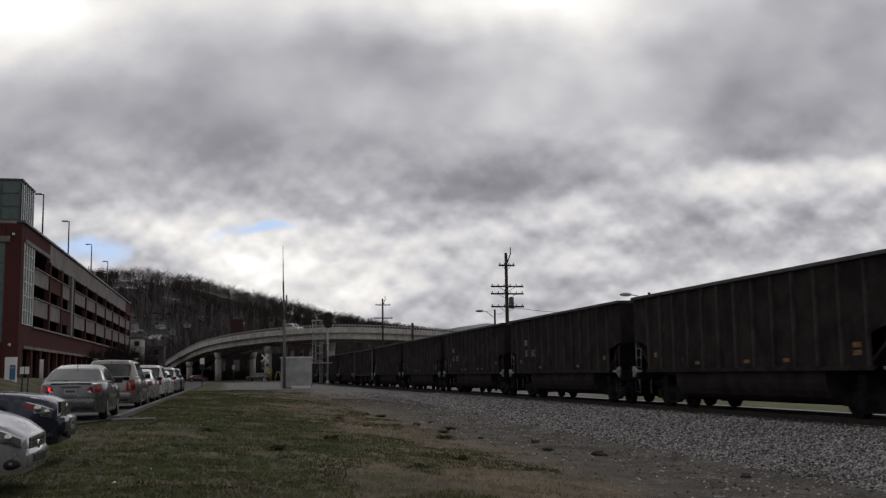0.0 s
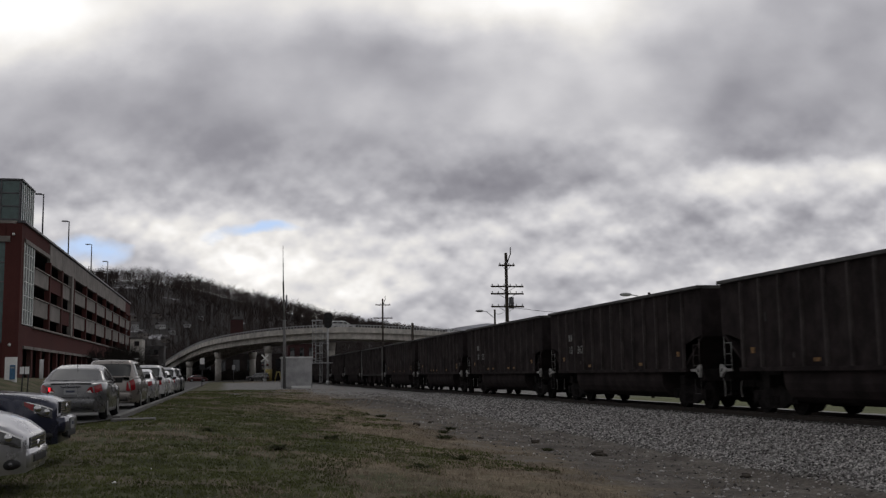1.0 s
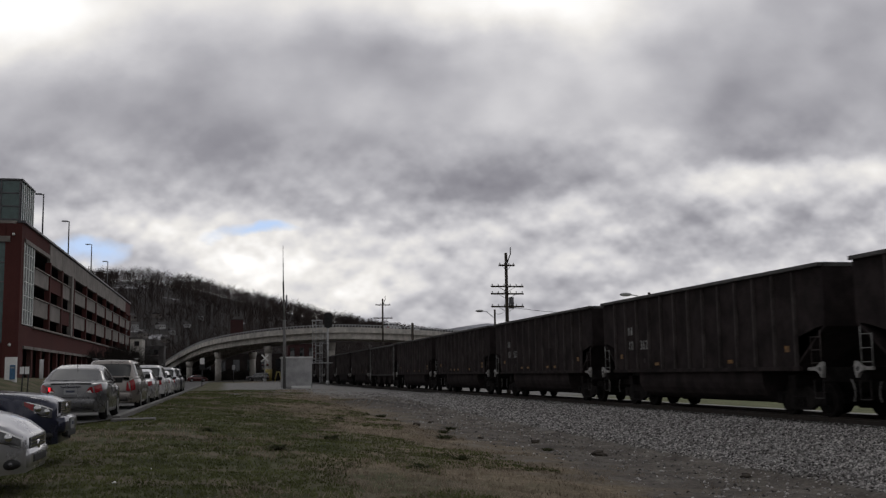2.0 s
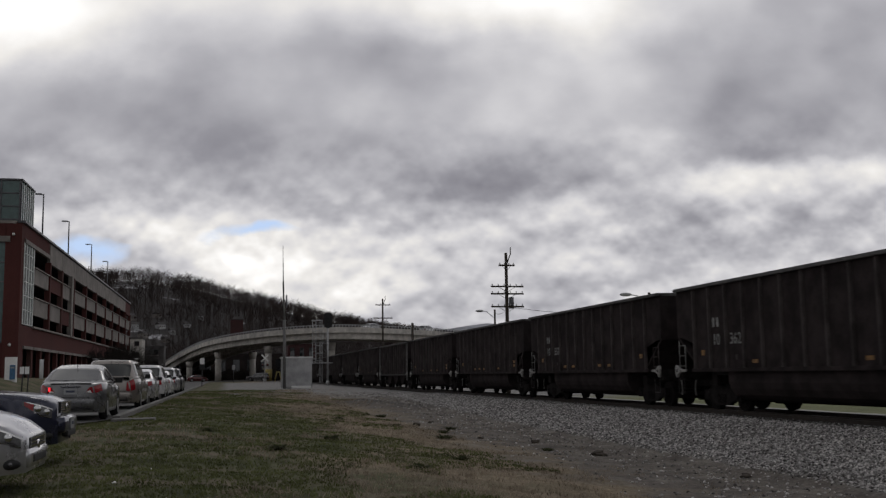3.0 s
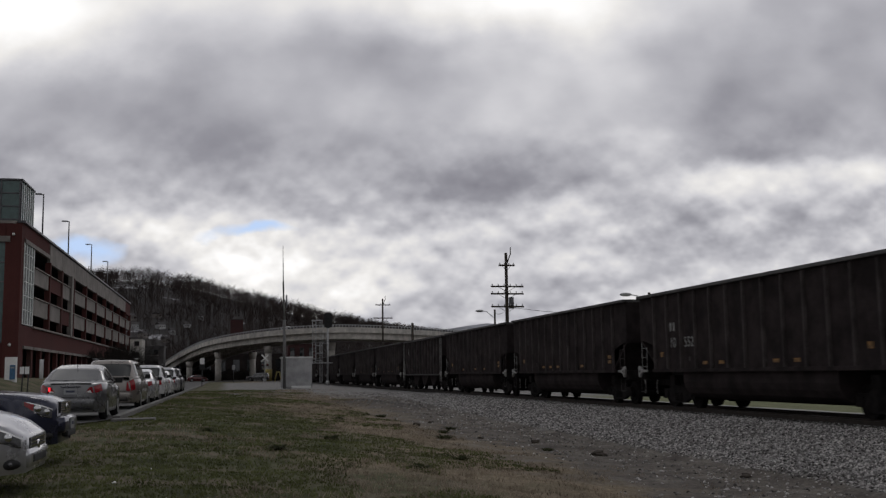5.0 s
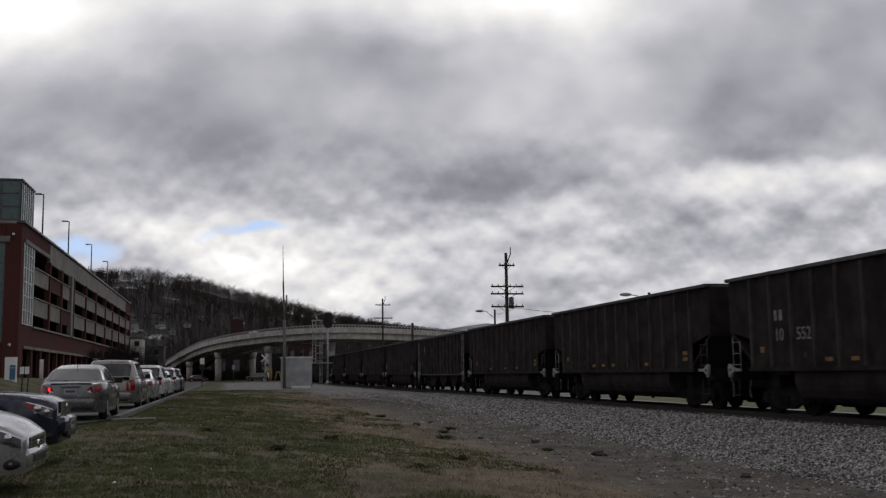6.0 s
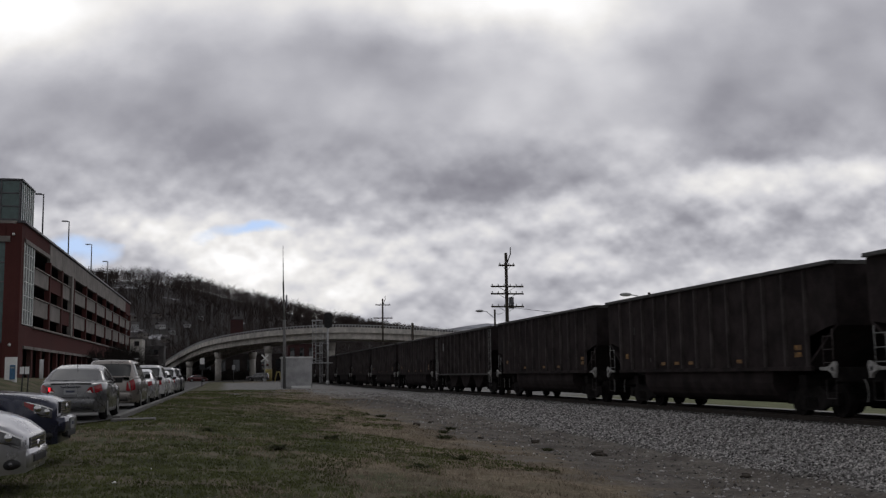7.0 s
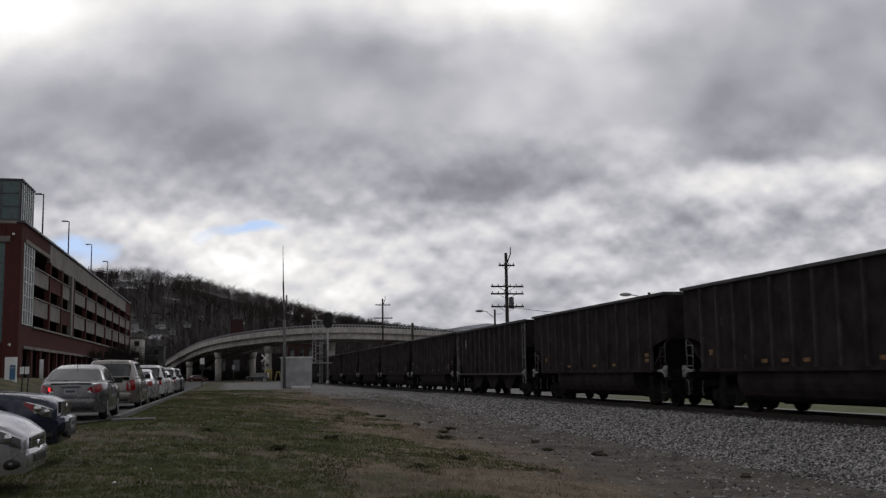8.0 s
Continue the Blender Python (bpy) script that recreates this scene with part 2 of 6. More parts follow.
    tree.links.new(relief.outputs[0], shader.inputs["Normal"])
    return m


M["ground"] = ground_material()


def island_material(name, dark, light, rough=0.95, thin=False):
    """Loose bits, each with a tone of its own."""
    m = bpy.data.materials.new(name)
    m.use_nodes = True
    tree = m.node_tree
    shader = tree.nodes["Principled BSDF"]
    shader.inputs["Roughness"].default_value = rough
    shader.inputs["Specular IOR Level"].default_value = 0.2
    geo = tree.nodes.new("ShaderNodeNewGeometry")
    each = geo.outputs["Random Per Island"]
    if thin:
        drift = wire(tree, "ShaderNodeTexNoise", in_2=0.9, in_3=5.0, in_4=0.65)
        tree.links.new(geo.outputs["Position"], drift.inputs[0])
        each = calc(tree, "ADD", calc(tree, "MULTIPLY", each, 0.35), calc(tree, "MULTIPLY_ADD", drift.outputs[0], 2.6, -0.98), None, True)
    tone = ramp(tree, each, [(0.0, dark), (1.0, light)] if thin else [(0.0, dark), (0.55, tuple(0.42 * q for q in light)), (1.0, light)])
    tree.links.new(tone, shader.inputs["Base Color"])
    if thin:
        # thin leaves let half of the light through
        passing, both = tree.nodes.new("ShaderNodeBsdfTranslucent"), tree.nodes.new("ShaderNodeMixShader")
        tree.links.new(tone, passing.inputs[0])
        tree.links.new(shader.outputs[0], both.inputs[1])
        tree.links.new(passing.outputs[0], both.inputs[2])
        tree.links.new(both.outputs[0], tree.nodes["Material Output"].inputs[0])
    return m


M["ballast"] = island_material("ballast_stones", (0.040, 0.036, 0.035), (0.66, 0.635, 0.62))
M["blade_green"] = island_material("grass_blades", (0.050, 0.060, 0.024), (0.166, 0.180, 0.074), thin=True)
M["leaf_dark"] = island_material("dark_weed_leaves", (0.035, 0.042, 0.02), (0.075, 0.08, 0.04), thin=True)
M["blade_dry"] = island_material("straw_blades", (0.13, 0.105, 0.078), (0.42, 0.355, 0.275), thin=True)


# ---- mesh helpers ----
def add_box(bm, c, s, turn=0.0, bevel=0.0):
    r = bmesh.ops.create_cube(bm, size=1.0, matrix=Matrix.Translation(c) @ Matrix.Rotation(turn, 4, "Z") @ Matrix.Diagonal((*s, 1)))
    if bevel:
        edges = list({e for v in r["verts"] for e in v.link_edges})
        bmesh.ops.bevel(bm, geom=edges, offset=bevel, segments=2, affect="EDGES", profile=0.7)


def add_rod(bm, a, b, r0, r1=None, seg=10):
    a, b = Vector(a), Vector(b)
    d = b - a
    m = Matrix.Translation((a + b) / 2) @ d.to_track_quat("Z", "Y").to_matrix().to_4x4()
    bmesh.ops.create_cone(bm, cap_ends=True, segments=seg, radius1=r0, radius2=r0 if r1 is None else r1, depth=d.length, matrix=m)


def add_prism(bm, outline, axis, lo, hi):
    """A flat outline drawn out along an axis: x (outline is y,z), y (x,z) or z (x,y)."""
    def at(p, h):
        return {"x": (h, p[0], p[1]), "y": (p[0], h, p[1]), "z": (p[0], p[1], h)}[axis]
    low = [bm.verts.new(at(p, lo)) for p in outline]
    high = [bm.verts.new(at(p, hi)) for p in outline]
    n = len(outline)
    faces = [bm.faces.new(low), bm.faces.new(high)]
    for i in range(n):
        faces.append(bm.faces.new((low[i], low[(i + 1) % n], high[(i + 1) % n], high[i])))
    bmesh.ops.recalc_face_normals(bm, faces=faces)


def part(name, bm, material, parent=None, label="", smooth=False):
    me = bpy.data.meshes.new(name)
    bm.to_mesh(me)
    bm.free()
    me.materials.append(material)
    if smooth:
        for p in me.polygons:
            p.use_smooth = True
    ob = new(name, me)
    ob.parent = parent
    if label:
        ob["label"] = label
    return ob


def empty(name, m=None, **tags):
    ob = new(name)
    if m is not None:
        ob.matrix_world = m
    return tagged(ob, **tags)


def raw_mesh(name, verts, faces, material, smooth=False):
    me = bpy.data.meshes.new(name)
    me.from_pydata([tuple(v) for v in verts], [], [tuple(f) for f in faces])
    me.materials.append(material)
    me.update()
    if smooth:
        for p in me.polygons:
            p.use_smooth = True
    return me


def boxed(name, c, s, material, parent=None, label="", turn=0.0, bevel=0.0):
    bm = bmesh.new()
    add_box(bm, c, s, turn, bevel)
    return part(name, bm, material, parent, label)


def rod(name, a, b, r, material, parent=None, label="", r1=None, seg=10):
    bm = bmesh.new()
    add_rod(bm, a, b, r, r1, seg)
    return part(name, bm, material, parent, label, True)


# ---- sky ----
# heaps and bellies of cloud: sideways and upward slope, half-widths, light
HEAPS = [(-0.42, 0.375, 0.12, 0.06, 0.80), (0.08, 0.385, 0.12, 0.055, 0.75), (-0.20, 0.40, 0.20, 0.04, 0.25), (-0.27, 0.215, 0.22, 0.045, -0.22), (-0.31, 0.27, 0.12, 0.04, -0.16), (-0.06, 0.315, 0.10, 0.04, -0.20),
         (0.06, 0.19, 0.14, 0.026, -0.32), (0.35, 0.28, 0.17, 0.065, -0.32), (0.36, 0.212, 0.10, 0.012, -0.20), (-0.35, 0.166, 0.12, 0.026, 0.30), (-0.14, 0.13, 0.19, 0.032, 0.17),
         (0.14, 0.155, 0.09, 0.020, 0.26), (0.30, 0.177, 0.07, 0.020, 0.42), (0.42, 0.195, 0.06, 0.022, 0.42), (0.27, 0.115, 0.17, 0.022, -0.04),
         (-0.02, 0.08, 0.36, 0.035, 0.16), (-0.17, 0.092, 0.16, 0.032, 0.22), (-0.14, 0.15, 0.17, 0.03, 0.16), (0.42, 0.125, 0.09, 0.03, 0.16), (0.06, 0.27, 0.12, 0.04, 0.12), (0.22, 0.24, 0.05, 0.025, 0.14),
         (-0.06, 0.195, 0.07, 0.030, 0.10), (0.0, 0.132, 0.05, 0.012, 0.20), (-0.19, 0.118, 0.05, 0.014, 0.20)]
CLEAR = [(-0.19, 0.152, 0.05, 0.010), (-0.345, 0.130, 0.042, 0.020)]


def sky_material():
    m = bpy.data.materials.new("drifting_cloud")
    m.use_nodes = True
    tree = m.node_tree
    tree.nodes.remove(tree.nodes["Principled BSDF"])
    glow = tree.nodes.new("ShaderNodeEmission")
    tree.links.new(glow.outputs[0], tree.nodes["Material Output"].inputs[0])
    coord = tree.nodes.new("ShaderNodeTexCoord")
    split = tree.nodes.new("ShaderNodeSeparateXYZ")
    tree.links.new(coord.outputs["Object"], split.inputs[0])
    u = calc(tree, "DIVIDE", split.outputs[0], calc(tree, "MAXIMUM", split.outputs[1], 200.0))
    v = calc(tree, "DIVIDE", split.outputs[2], calc(tree, "MAXIMUM", split.outputs[1], 200.0))

    def pair(a, b, c=0.0):
        n = tree.nodes.new("ShaderNodeCombineXYZ")
        for i, s in enumerate((a, b, c)):
            if isinstance(s, float):
                n.inputs[i].default_value = s
            else:
                tree.links.new(s, n.inputs[i])
        return n.outputs[0]

    # heaps flatten a little towards the horizon
    plane = pair(u, calc(tree, "MULTIPLY", calc(tree, "POWER", calc(tree, "ADD", calc(tree, "MAXIMUM", v, 0.0), 0.04), 0.85), 1.35))

    def puff(scale, detail, rough, off, kind="ShaderNodeTexNoise"):
        mp = tree.nodes.new("ShaderNodeMapping")
        mp.inputs["Location"].default_value = (off, off * 0.7, off * 0.3)
        tree.links.new(plane, mp.inputs[0])
        n = wire(tree, kind, in_2=scale, in_3=detail, in_4=rough)
        tree.links.new(mp.outputs[0], n.inputs[0])
        return n.outputs[0]

    wu = calc(tree, "ADD", u, calc(tree, "MULTIPLY", calc(tree, "SUBTRACT", puff(7.0, 4.0, 0.5, 3.1), 0.5), 0.13))
    wv = calc(tree, "ADD", v, calc(tree, "MULTIPLY", calc(tree, "SUBTRACT", puff(8.0, 5.0, 0.5, 9.4), 0.5), 0.085))

    def heap_field(scale, off, drop, round_share):
        """How thick the cloud is, looked up a little below (drop < 0) or above its place: heaps twice as wide as tall."""
        mp = tree.nodes.new("ShaderNodeMapping")
        mp.inputs["Location"].default_value = (off, off * 0.6 + drop * 0.95, off * 0.2)
        mp.inputs["Scale"].default_value = (1.0, 0.95, 1.0)
        tree.links.new(plane, mp.inputs[0])
        fluff = wire(tree, "ShaderNodeTexNoise", in_2=scale, in_3=4.0, in_4=0.5)
        tree.links.new(mp.outputs[0], fluff.inputs[0])
        ball = tree.nodes.new("ShaderNodeTexVoronoi")
        ball.feature = "SMOOTH_F1"
        ball.inputs["Scale"].default_value, ball.inputs["Detail"].default_value, ball.inputs["Roughness"].default_value = scale * 1.5, 2.0, 0.5
        ball.inputs["Smoothness"].default_value = 0.7
        tree.links.new(mp.outputs[0], ball.inputs[0])
        return calc(tree, "ADD", calc(tree, "MULTIPLY", fluff.outputs[0], 1.0 - round_share), calc(tree, "MULTIPLY", calc(tree, "SUBTRACT", 0.8, ball.outputs["Distance"]), round_share))

    def lit_heaps(scale, off, drop, round_share):
        """Bright crowns and grey bellies: thicker below than above means a sunlit top edge."""
        return calc(tree, "SUBTRACT", heap_field(scale, off, -drop, round_share), heap_field(scale, off, drop, round_share))

    light = calc(tree, "ADD", calc(tree, "MULTIPLY", calc(tree, "SUBTRACT", puff(4.6, 7.0, 0.5, 1.7), 0.5), 0.75), 0.62)
    near = calc(tree, "MULTIPLY_ADD", calc(tree, "SUBTRACT", 0.23, v), 8.0, 0.34, True)
    light = calc(tree, "ADD", light, calc(tree, "MULTIPLY", near, -0.08))
    light = calc(tree, "ADD", light, calc(tree, "MULTIPLY", lit_heaps(5.0, 2.2, 0.030, 0.45), 0.55))
    light = calc(tree, "ADD", light, calc(tree, "MULTIPLY", lit_heaps(11.0, 7.7, 0.018, 0.6), calc(tree, "MULTIPLY", near, 0.54)))
    light = calc(tree, "ADD", light, calc(tree, "MULTIPLY", lit_heaps(25.0, 4.1, 0.008, 0.6), calc(tree, "MULTIPLY", near, 0.40)))

    def bell(cu, cv, su, sv):
        a = calc(tree, "POWER", calc(tree, "ABSOLUTE", calc(tree, "DIVIDE", calc(tree, "SUBTRACT", wu, cu), su)), 2.0)
        b = calc(tree, "POWER", calc(tree, "ABSOLUTE", calc(tree, "DIVIDE", calc(tree, "SUBTRACT", wv, cv), sv)), 2.0)
        return calc(tree, "EXPONENT", calc(tree, "MULTIPLY", calc(tree, "ADD", a, b), -1.0))

    for cu, cv, su, sv, amp in HEAPS:
        light = calc(tree, "ADD", light, calc(tree, "MULTIPLY", bell(cu, cv, su, sv), amp))
    colour = ramp(tree, calc(tree, "MULTIPLY", light, 0.8), CLOUD_STOPS)
    gap = None
    for cu, cv, su, sv in CLEAR:
        g = bell(cu, cv, su, sv)
        gap = g if gap is None else calc(tree, "MAXIMUM", gap, g)
    gap = calc(tree, "MULTIPLY_ADD", calc(tree, "ADD", gap, calc(tree, "MULTIPLY", calc(tree, "SUBTRACT", puff(9.0, 6.0, 0.6, 12.0), 0.5), 1.2)), 1.8, -0.75, True)
    colour = blend(tree, gap, colour, (0.52, 0.67, 0.92))
    tree.links.new(colour, glow.inputs[0])
    return m


def sky_backdrop():
    """The drifting cloud cover ahead, far behind everything else."""
    R, verts, faces = 4600.0, [], []
    na, ne = 48, 20
    for j in range(ne + 1):
        e = radians(-1.5 + 47 * j / ne)
        for i in range(na + 1):
            a = radians(-62 + 124 * i / na)
            verts.append((R * math.sin(a) * math.cos(e), R * math.cos(a) * math.cos(e), R * math.sin(e)))
    for j in range(ne):
        for i in range(na):
            k = j * (na + 1) + i
            faces.append((k, k + na + 1, k + na + 2, k + 1))
    ob = new("backdrop", raw_mesh("backdrop", verts, faces, sky_material(), True))
    return tagged(ob, "grey broken cloud cover with bright gaps and little blue", "sky", kind="structure")


SKY = sky_backdrop()


# ---- ground ----
def ease(a):
    a = min(1.0, max(0.0, a))
    return a * a * (3 - 2 * a)


def road_z(y):
    return -0.02 + 0.12 * ease((y - 13.0) / 16.0)


def toe_z(y):
    return -0.86 + 0.95 * ease((y - 14.0) / 80.0)


def ground_z(x, y):
    if x < -2.6:
        z = road_z(y) - 0.03 + 1.25 * ease((-x - 12.6) / 4.5) * ease((y - 55.0) / 30.0)
    elif x < 10.3:
        z = road_z(y) - 0.02 + (toe_z(y) - road_z(y) + 0.02) * ease((x + 2.6) / 12.9)
    elif x < 13.6:
        z = toe_z(y) + (-0.17 - toe_z(y)) * ((x - 10.3) / 3.3) ** 0.85
    elif x < 18.2:
        z = -0.17
    else:
        z = -0.17 - 0.54 * ease((x - 18.2) / 2.5)
    if -2.4 < x < 10.3 and y < 110:
        z += 0.07 * (noise.noise((x * 0.5, y * 0.35, 1.0))) + 0.03 * noise.noise((x * 1.9, y * 1.4, 4.0))
        z += 0.30 * math.exp(-((x - 7.3) / 1.5) ** 2 - ((y - 52.0) / 5.0) ** 2)
    return z


def make_ground():
    xs = [-4300, -2000, -900, -400, -180, -90, -50, -30, -20, -18, -17, -16, -15, -14, -13, -12.6, -8, -5, -4, -3.2, -2.62, -2.58]
    xs += [-2.4 + 0.3 * i for i in range(43)] + [10.6 + 0.25 * i for i in range(13)] + [14, 15, 16, 17, 18.2, 18.8, 19.5, 20.7, 23, 28, 40, 60, 100, 200, 450, 1000, 2200, 4300]
    ys = [-600, -200, -80, -40, -20, -10, -4, 0, 3, 6, 8] + [9 + 0.35 * i for i in range(90)] + [41 + i for i in range(60)]
    ys += [105, 112, 120, 135, 150, 175, 200, 250, 320, 450, 700, 1200, 2200, 4300]
    verts = [(x, y, ground_z(x, y)) for y in ys for x in xs]
    n = len(xs)
    faces = [(j * n + i, j * n + i + 1, (j + 1) * n + i + 1, (j + 1) * n + i) for j in range(len(ys) - 1) for i in range(n - 1)]
    tagged(new("ground", raw_mesh("ground", verts, faces, M["ground"], True)), "patchy winter grass, bare dirt and gravel verge", "ground", kind="structure")


make_ground()


def make_road():
    ys = [-40, 0, 8, 12, 14, 16, 18, 20, 22, 24, 26, 28, 30, 45, 80, 140, 230]
    verts = [(x, y, road_z(y) + 0.012) for y in ys for x in (-12.5, -2.95 - 1.0 * ease((28.5 - y) / 1.5))]
    faces = [(2 * j, 2 * j + 1, 2 * j + 3, 2 * j + 2) for j in range(len(ys) - 1)]
    tagged(new("road", raw_mesh("road", verts, faces, M["asphalt"])), "worn grey asphalt street with parked cars", "road", kind="structure")
    kerb = empty("kerb", label="pale concrete kerb along the grass verge", category="kerb", kind="structure")
    y = 29.0
    while y < 150:
        bm = bmesh.new()
        add_box(bm, (-2.84, y + 1.49, road_z(y) + 0.01), (0.2, 2.97, 0.2), 0, 0.02)
        part("kerb_stone", bm, M["kerb"], kerb)
        y += 3.0
    bm = bmesh.new()
    add_box(bm, (-2.35, 28.6, road_z(28.4) + 0.0), (1.1, 0.7, 0.1), 0, 0.02)
    tagged(part("pavement", bm, M["kerb"]), "small concrete slab at the end of the kerb", "slab", kind="structure")


make_road()

# ---- railway ----
TRACK_X, GAUGE = 15.87, 1.435


def make_track():
    track = empty("railway_track", label="steel rails on dark timber sleepers in pale ballast", category="railway track", kind="structure")
    prof = [(-0.075, -0.18), (0.075, -0.18), (0.075, -0.165), (0.012, -0.15), (0.012, -0.045), (0.036, -0.035), (0.036, 0.0), (-0.036, 0.0), (-0.036, -0.035), (-0.012, -0.045), (-0.012, -0.15), (-0.075, -0.165)]
    for s in (-1, 1):
        bm = bmesh.new()
        add_prism(bm, [(TRACK_X + s * (GAUGE / 2 + 0.036) + a, b) for a, b in prof], "y", -120, 420)
        part("rail", bm, M["rail"], track)
    bm = bmesh.new()
    add_box(bm, (TRACK_X, 0, -0.225), (2.6, 0.23, 0.17))
    first = part("sleeper", bm, M["tie"], track)
    first.location.y = 8.0
    for i in range(1, 260):
        o = first.copy()
        o.location.y = 8.0 + 0.52 * i
        scene.collection.objects.link(o)


make_track()
CAR_L, CAR_S0, SPEED, STEP = 14.9, 34.3, 6.572, 16.17
SIDE = TRACK_X - 14.27


def wheelset(parent, y, r=0.42):
    bm = bmesh.new()
    add_rod(bm, (-0.9, 0, 0), (0.9, 0, 0), 0.07, seg=8)
    for s in (-1, 1):
        add_rod(bm, (s * 0.70, 0, 0), (s * 0.84, 0, 0), r, seg=28)
        add_rod(bm, (s * 0.67, 0, 0), (s * 0.70, 0, 0), r + 0.027, seg=28)
        add_rod(bm, (s * 0.84, 0, 0), (s * 0.86, 0, 0), r * 0.78, r * 0.72, seg=28)
        for k in range(6):
            a = k * math.pi / 3
            add_box(bm, (s * 0.862, 0.2 * math.cos(a), 0.2 * math.sin(a)), (0.012, 0.07, 0.07))
    ob = part("wheelset", bm, M["truck"], parent)
    ob.location = (0, y, r)
    return ob


def side_frame(bm, y, x):
    out = [(-1.15, 0.30), (-1.15, 0.62), (-0.7, 0.62), (-0.38, 0.78), (0.38, 0.78), (0.7, 0.62), (1.15, 0.62), (1.15, 0.30), (0.72, 0.30), (0.4, 0.16), (-0.4, 0.16), (-0.72, 0.30)]
    add_prism(bm, [(y + a, b) for a, b in out], "x", x - 0.07, x + 0.07)
    for k in (-0.2, -0.07, 0.07, 0.2):
        add_rod(bm, (x - math.copysign(0.08, -x), y + k, 0.24), (x - math.copysign(0.08, -x), y + k, 0.5), 0.05, seg=8)
    for k in (-0.89, 0.89):
        add_rod(bm, (x - 0.1, y + k, 0.45), (x + 0.12, y + k, 0.45), 0.11, seg=12)


def truck_parts(car, half, bolster=0.9):
    for s in (-1, 1):
        y = s * half
        bm = bmesh.new()
        for x in (-1.0, 1.0):
            side_frame(bm, y, x)
        add_box(bm, (0, y, 0.62), (2.0, 0.4, 0.3))
        add_box(bm, (0, y, bolster), (2.6, 0.35, 0.32))
        # brake beams and rigging between the wheels
        add_box(bm, (0, y, 0.42), (1.3, 1.15, 0.34), 0, 0.04)
        for k in (-0.42, 0.42):
            add_rod(bm, (-0.8, y + k, 0.36), (0.8, y + k, 0.36), 0.06, seg=8)
        part("truck_frame", bm, M["truck"], car)
        for k in (-0.89, 0.89):
            wheelset(car, y + k)


def end_gear(car, s, half):
    """Coupler, end sill, corner castings, ladder and hoses at one end (s is -1 or 1 along the car)."""
    y = s * half
    bm = bmesh.new()
    add_box(bm, (0, s * (half + 0.12), 0.86), (0.32, 0.9, 0.34), 0, 0.03)
    add_box(bm, (0.03, s * (half + 0.55), 0.86), (0.36, 0.3, 0.28), 0, 0.05)
    add_rod(bm, (0.45, y + s * 0.1, 0.85), (0.5, y + s * 0.35, 0.45), 0.03, seg=6)
    part("coupler", bm, M["truck"], car)
    bm = bmesh.new()
    add_box(bm, (0, y - s * 0.12, 1.08), (3.0, 0.22, 0.34), 0, 0.02)
    add_box(bm, (0, y - s * 0.75, 1.02), (1.0, 1.3, 0.3))
    part("end_sill", bm, M["truck"], car)
    for x in (-1, 1):
        bm = bmesh.new()
        add_prism(bm, [(y - s * 0.42, 1.25), (y - s * 0.26, 1.28), (y - s * 0.10, 1.37), (y - s * 0.03, 1.39), (y + s * 0.01, 1.31), (y - s * 0.01, 1.14), (y - s * 0.05, 1.0), (y - s * 0.09, 1.0), (y - s * 0.16, 1.10), (y - s * 0.30, 1.17), (y - s * 0.42, 1.18)], "x", x * SIDE - 0.05, x * SIDE + 0.03)
        add_box(bm, (x * SIDE, y - s * 0.52, 1.215), (0.07, 0.30, 0.08), 0, 0.015)
        casting = part("corner_casting", bm, M["cast"], car, "pale worn corner casting")
        # black disc stands for the shade in the casting's hole
        rod("hole_shade_disc", (x * SIDE - 0.055, y - s * 0.13, 1.21), (x * SIDE + 0.036, y - s * 0.13, 1.21), 0.055, M["black"], casting, seg=12)
        # the far end carries a bright ladder, the near end a worn dark one
        steel = M["mark" if s > 0 else "rib"]
        for k, top in ((0.18, 2.18), (0.60, 2.02)):
            rod("grab_iron", (x * (SIDE - 0.04), y - s * k, 1.25), (x * (SIDE - 0.04), y - s * k, top), 0.014, steel, car, seg=6)
        for h in (1.36, 1.68, 2.0):
            rod("rung", (x * (SIDE - 0.04), y - s * 0.18, h), (x * (SIDE - 0.04), y - s * 0.60, h), 0.011, steel, car, seg=6)
        # brake hose hanging in a bow beside the coupler
        bm = bmesh.new()
        arc = [(0.95, 0.02), (0.86, 0.10), (0.70, 0.15), (0.54, 0.15), (0.42, 0.10)]
        for (z0, o0), (z1, o1) in zip(arc, arc[1:]):
            add_rod(bm, (x * 0.9, y + s * o0, z0), (x * 0.9, y + s * o1, z1), 0.022, seg=6)
        part("brake_hose", bm, M["pale"], car, "pale worn brake hose")
        bm = bmesh.new()
        add_rod(bm, (x * (SIDE - 0.02), y - s * 0.1, 0.95), (x * (SIDE - 0.02), y - s * 0.1, 0.5), 0.012, seg=6)
        add_rod(bm, (x * (SIDE - 0.02), y - s * 0.5, 0.95), (x * (SIDE - 0.02), y - s * 0.5, 0.5), 0.012, seg=6)
        add_rod(bm, (x * (SIDE - 0.02), y - s * 0.1, 0.5), (x * (SIDE - 0.02), y - s * 0.5, 0.5), 0.012, seg=6)
        part("stirrup_step", bm, M["faint"], car, "thin worn stirrup step")


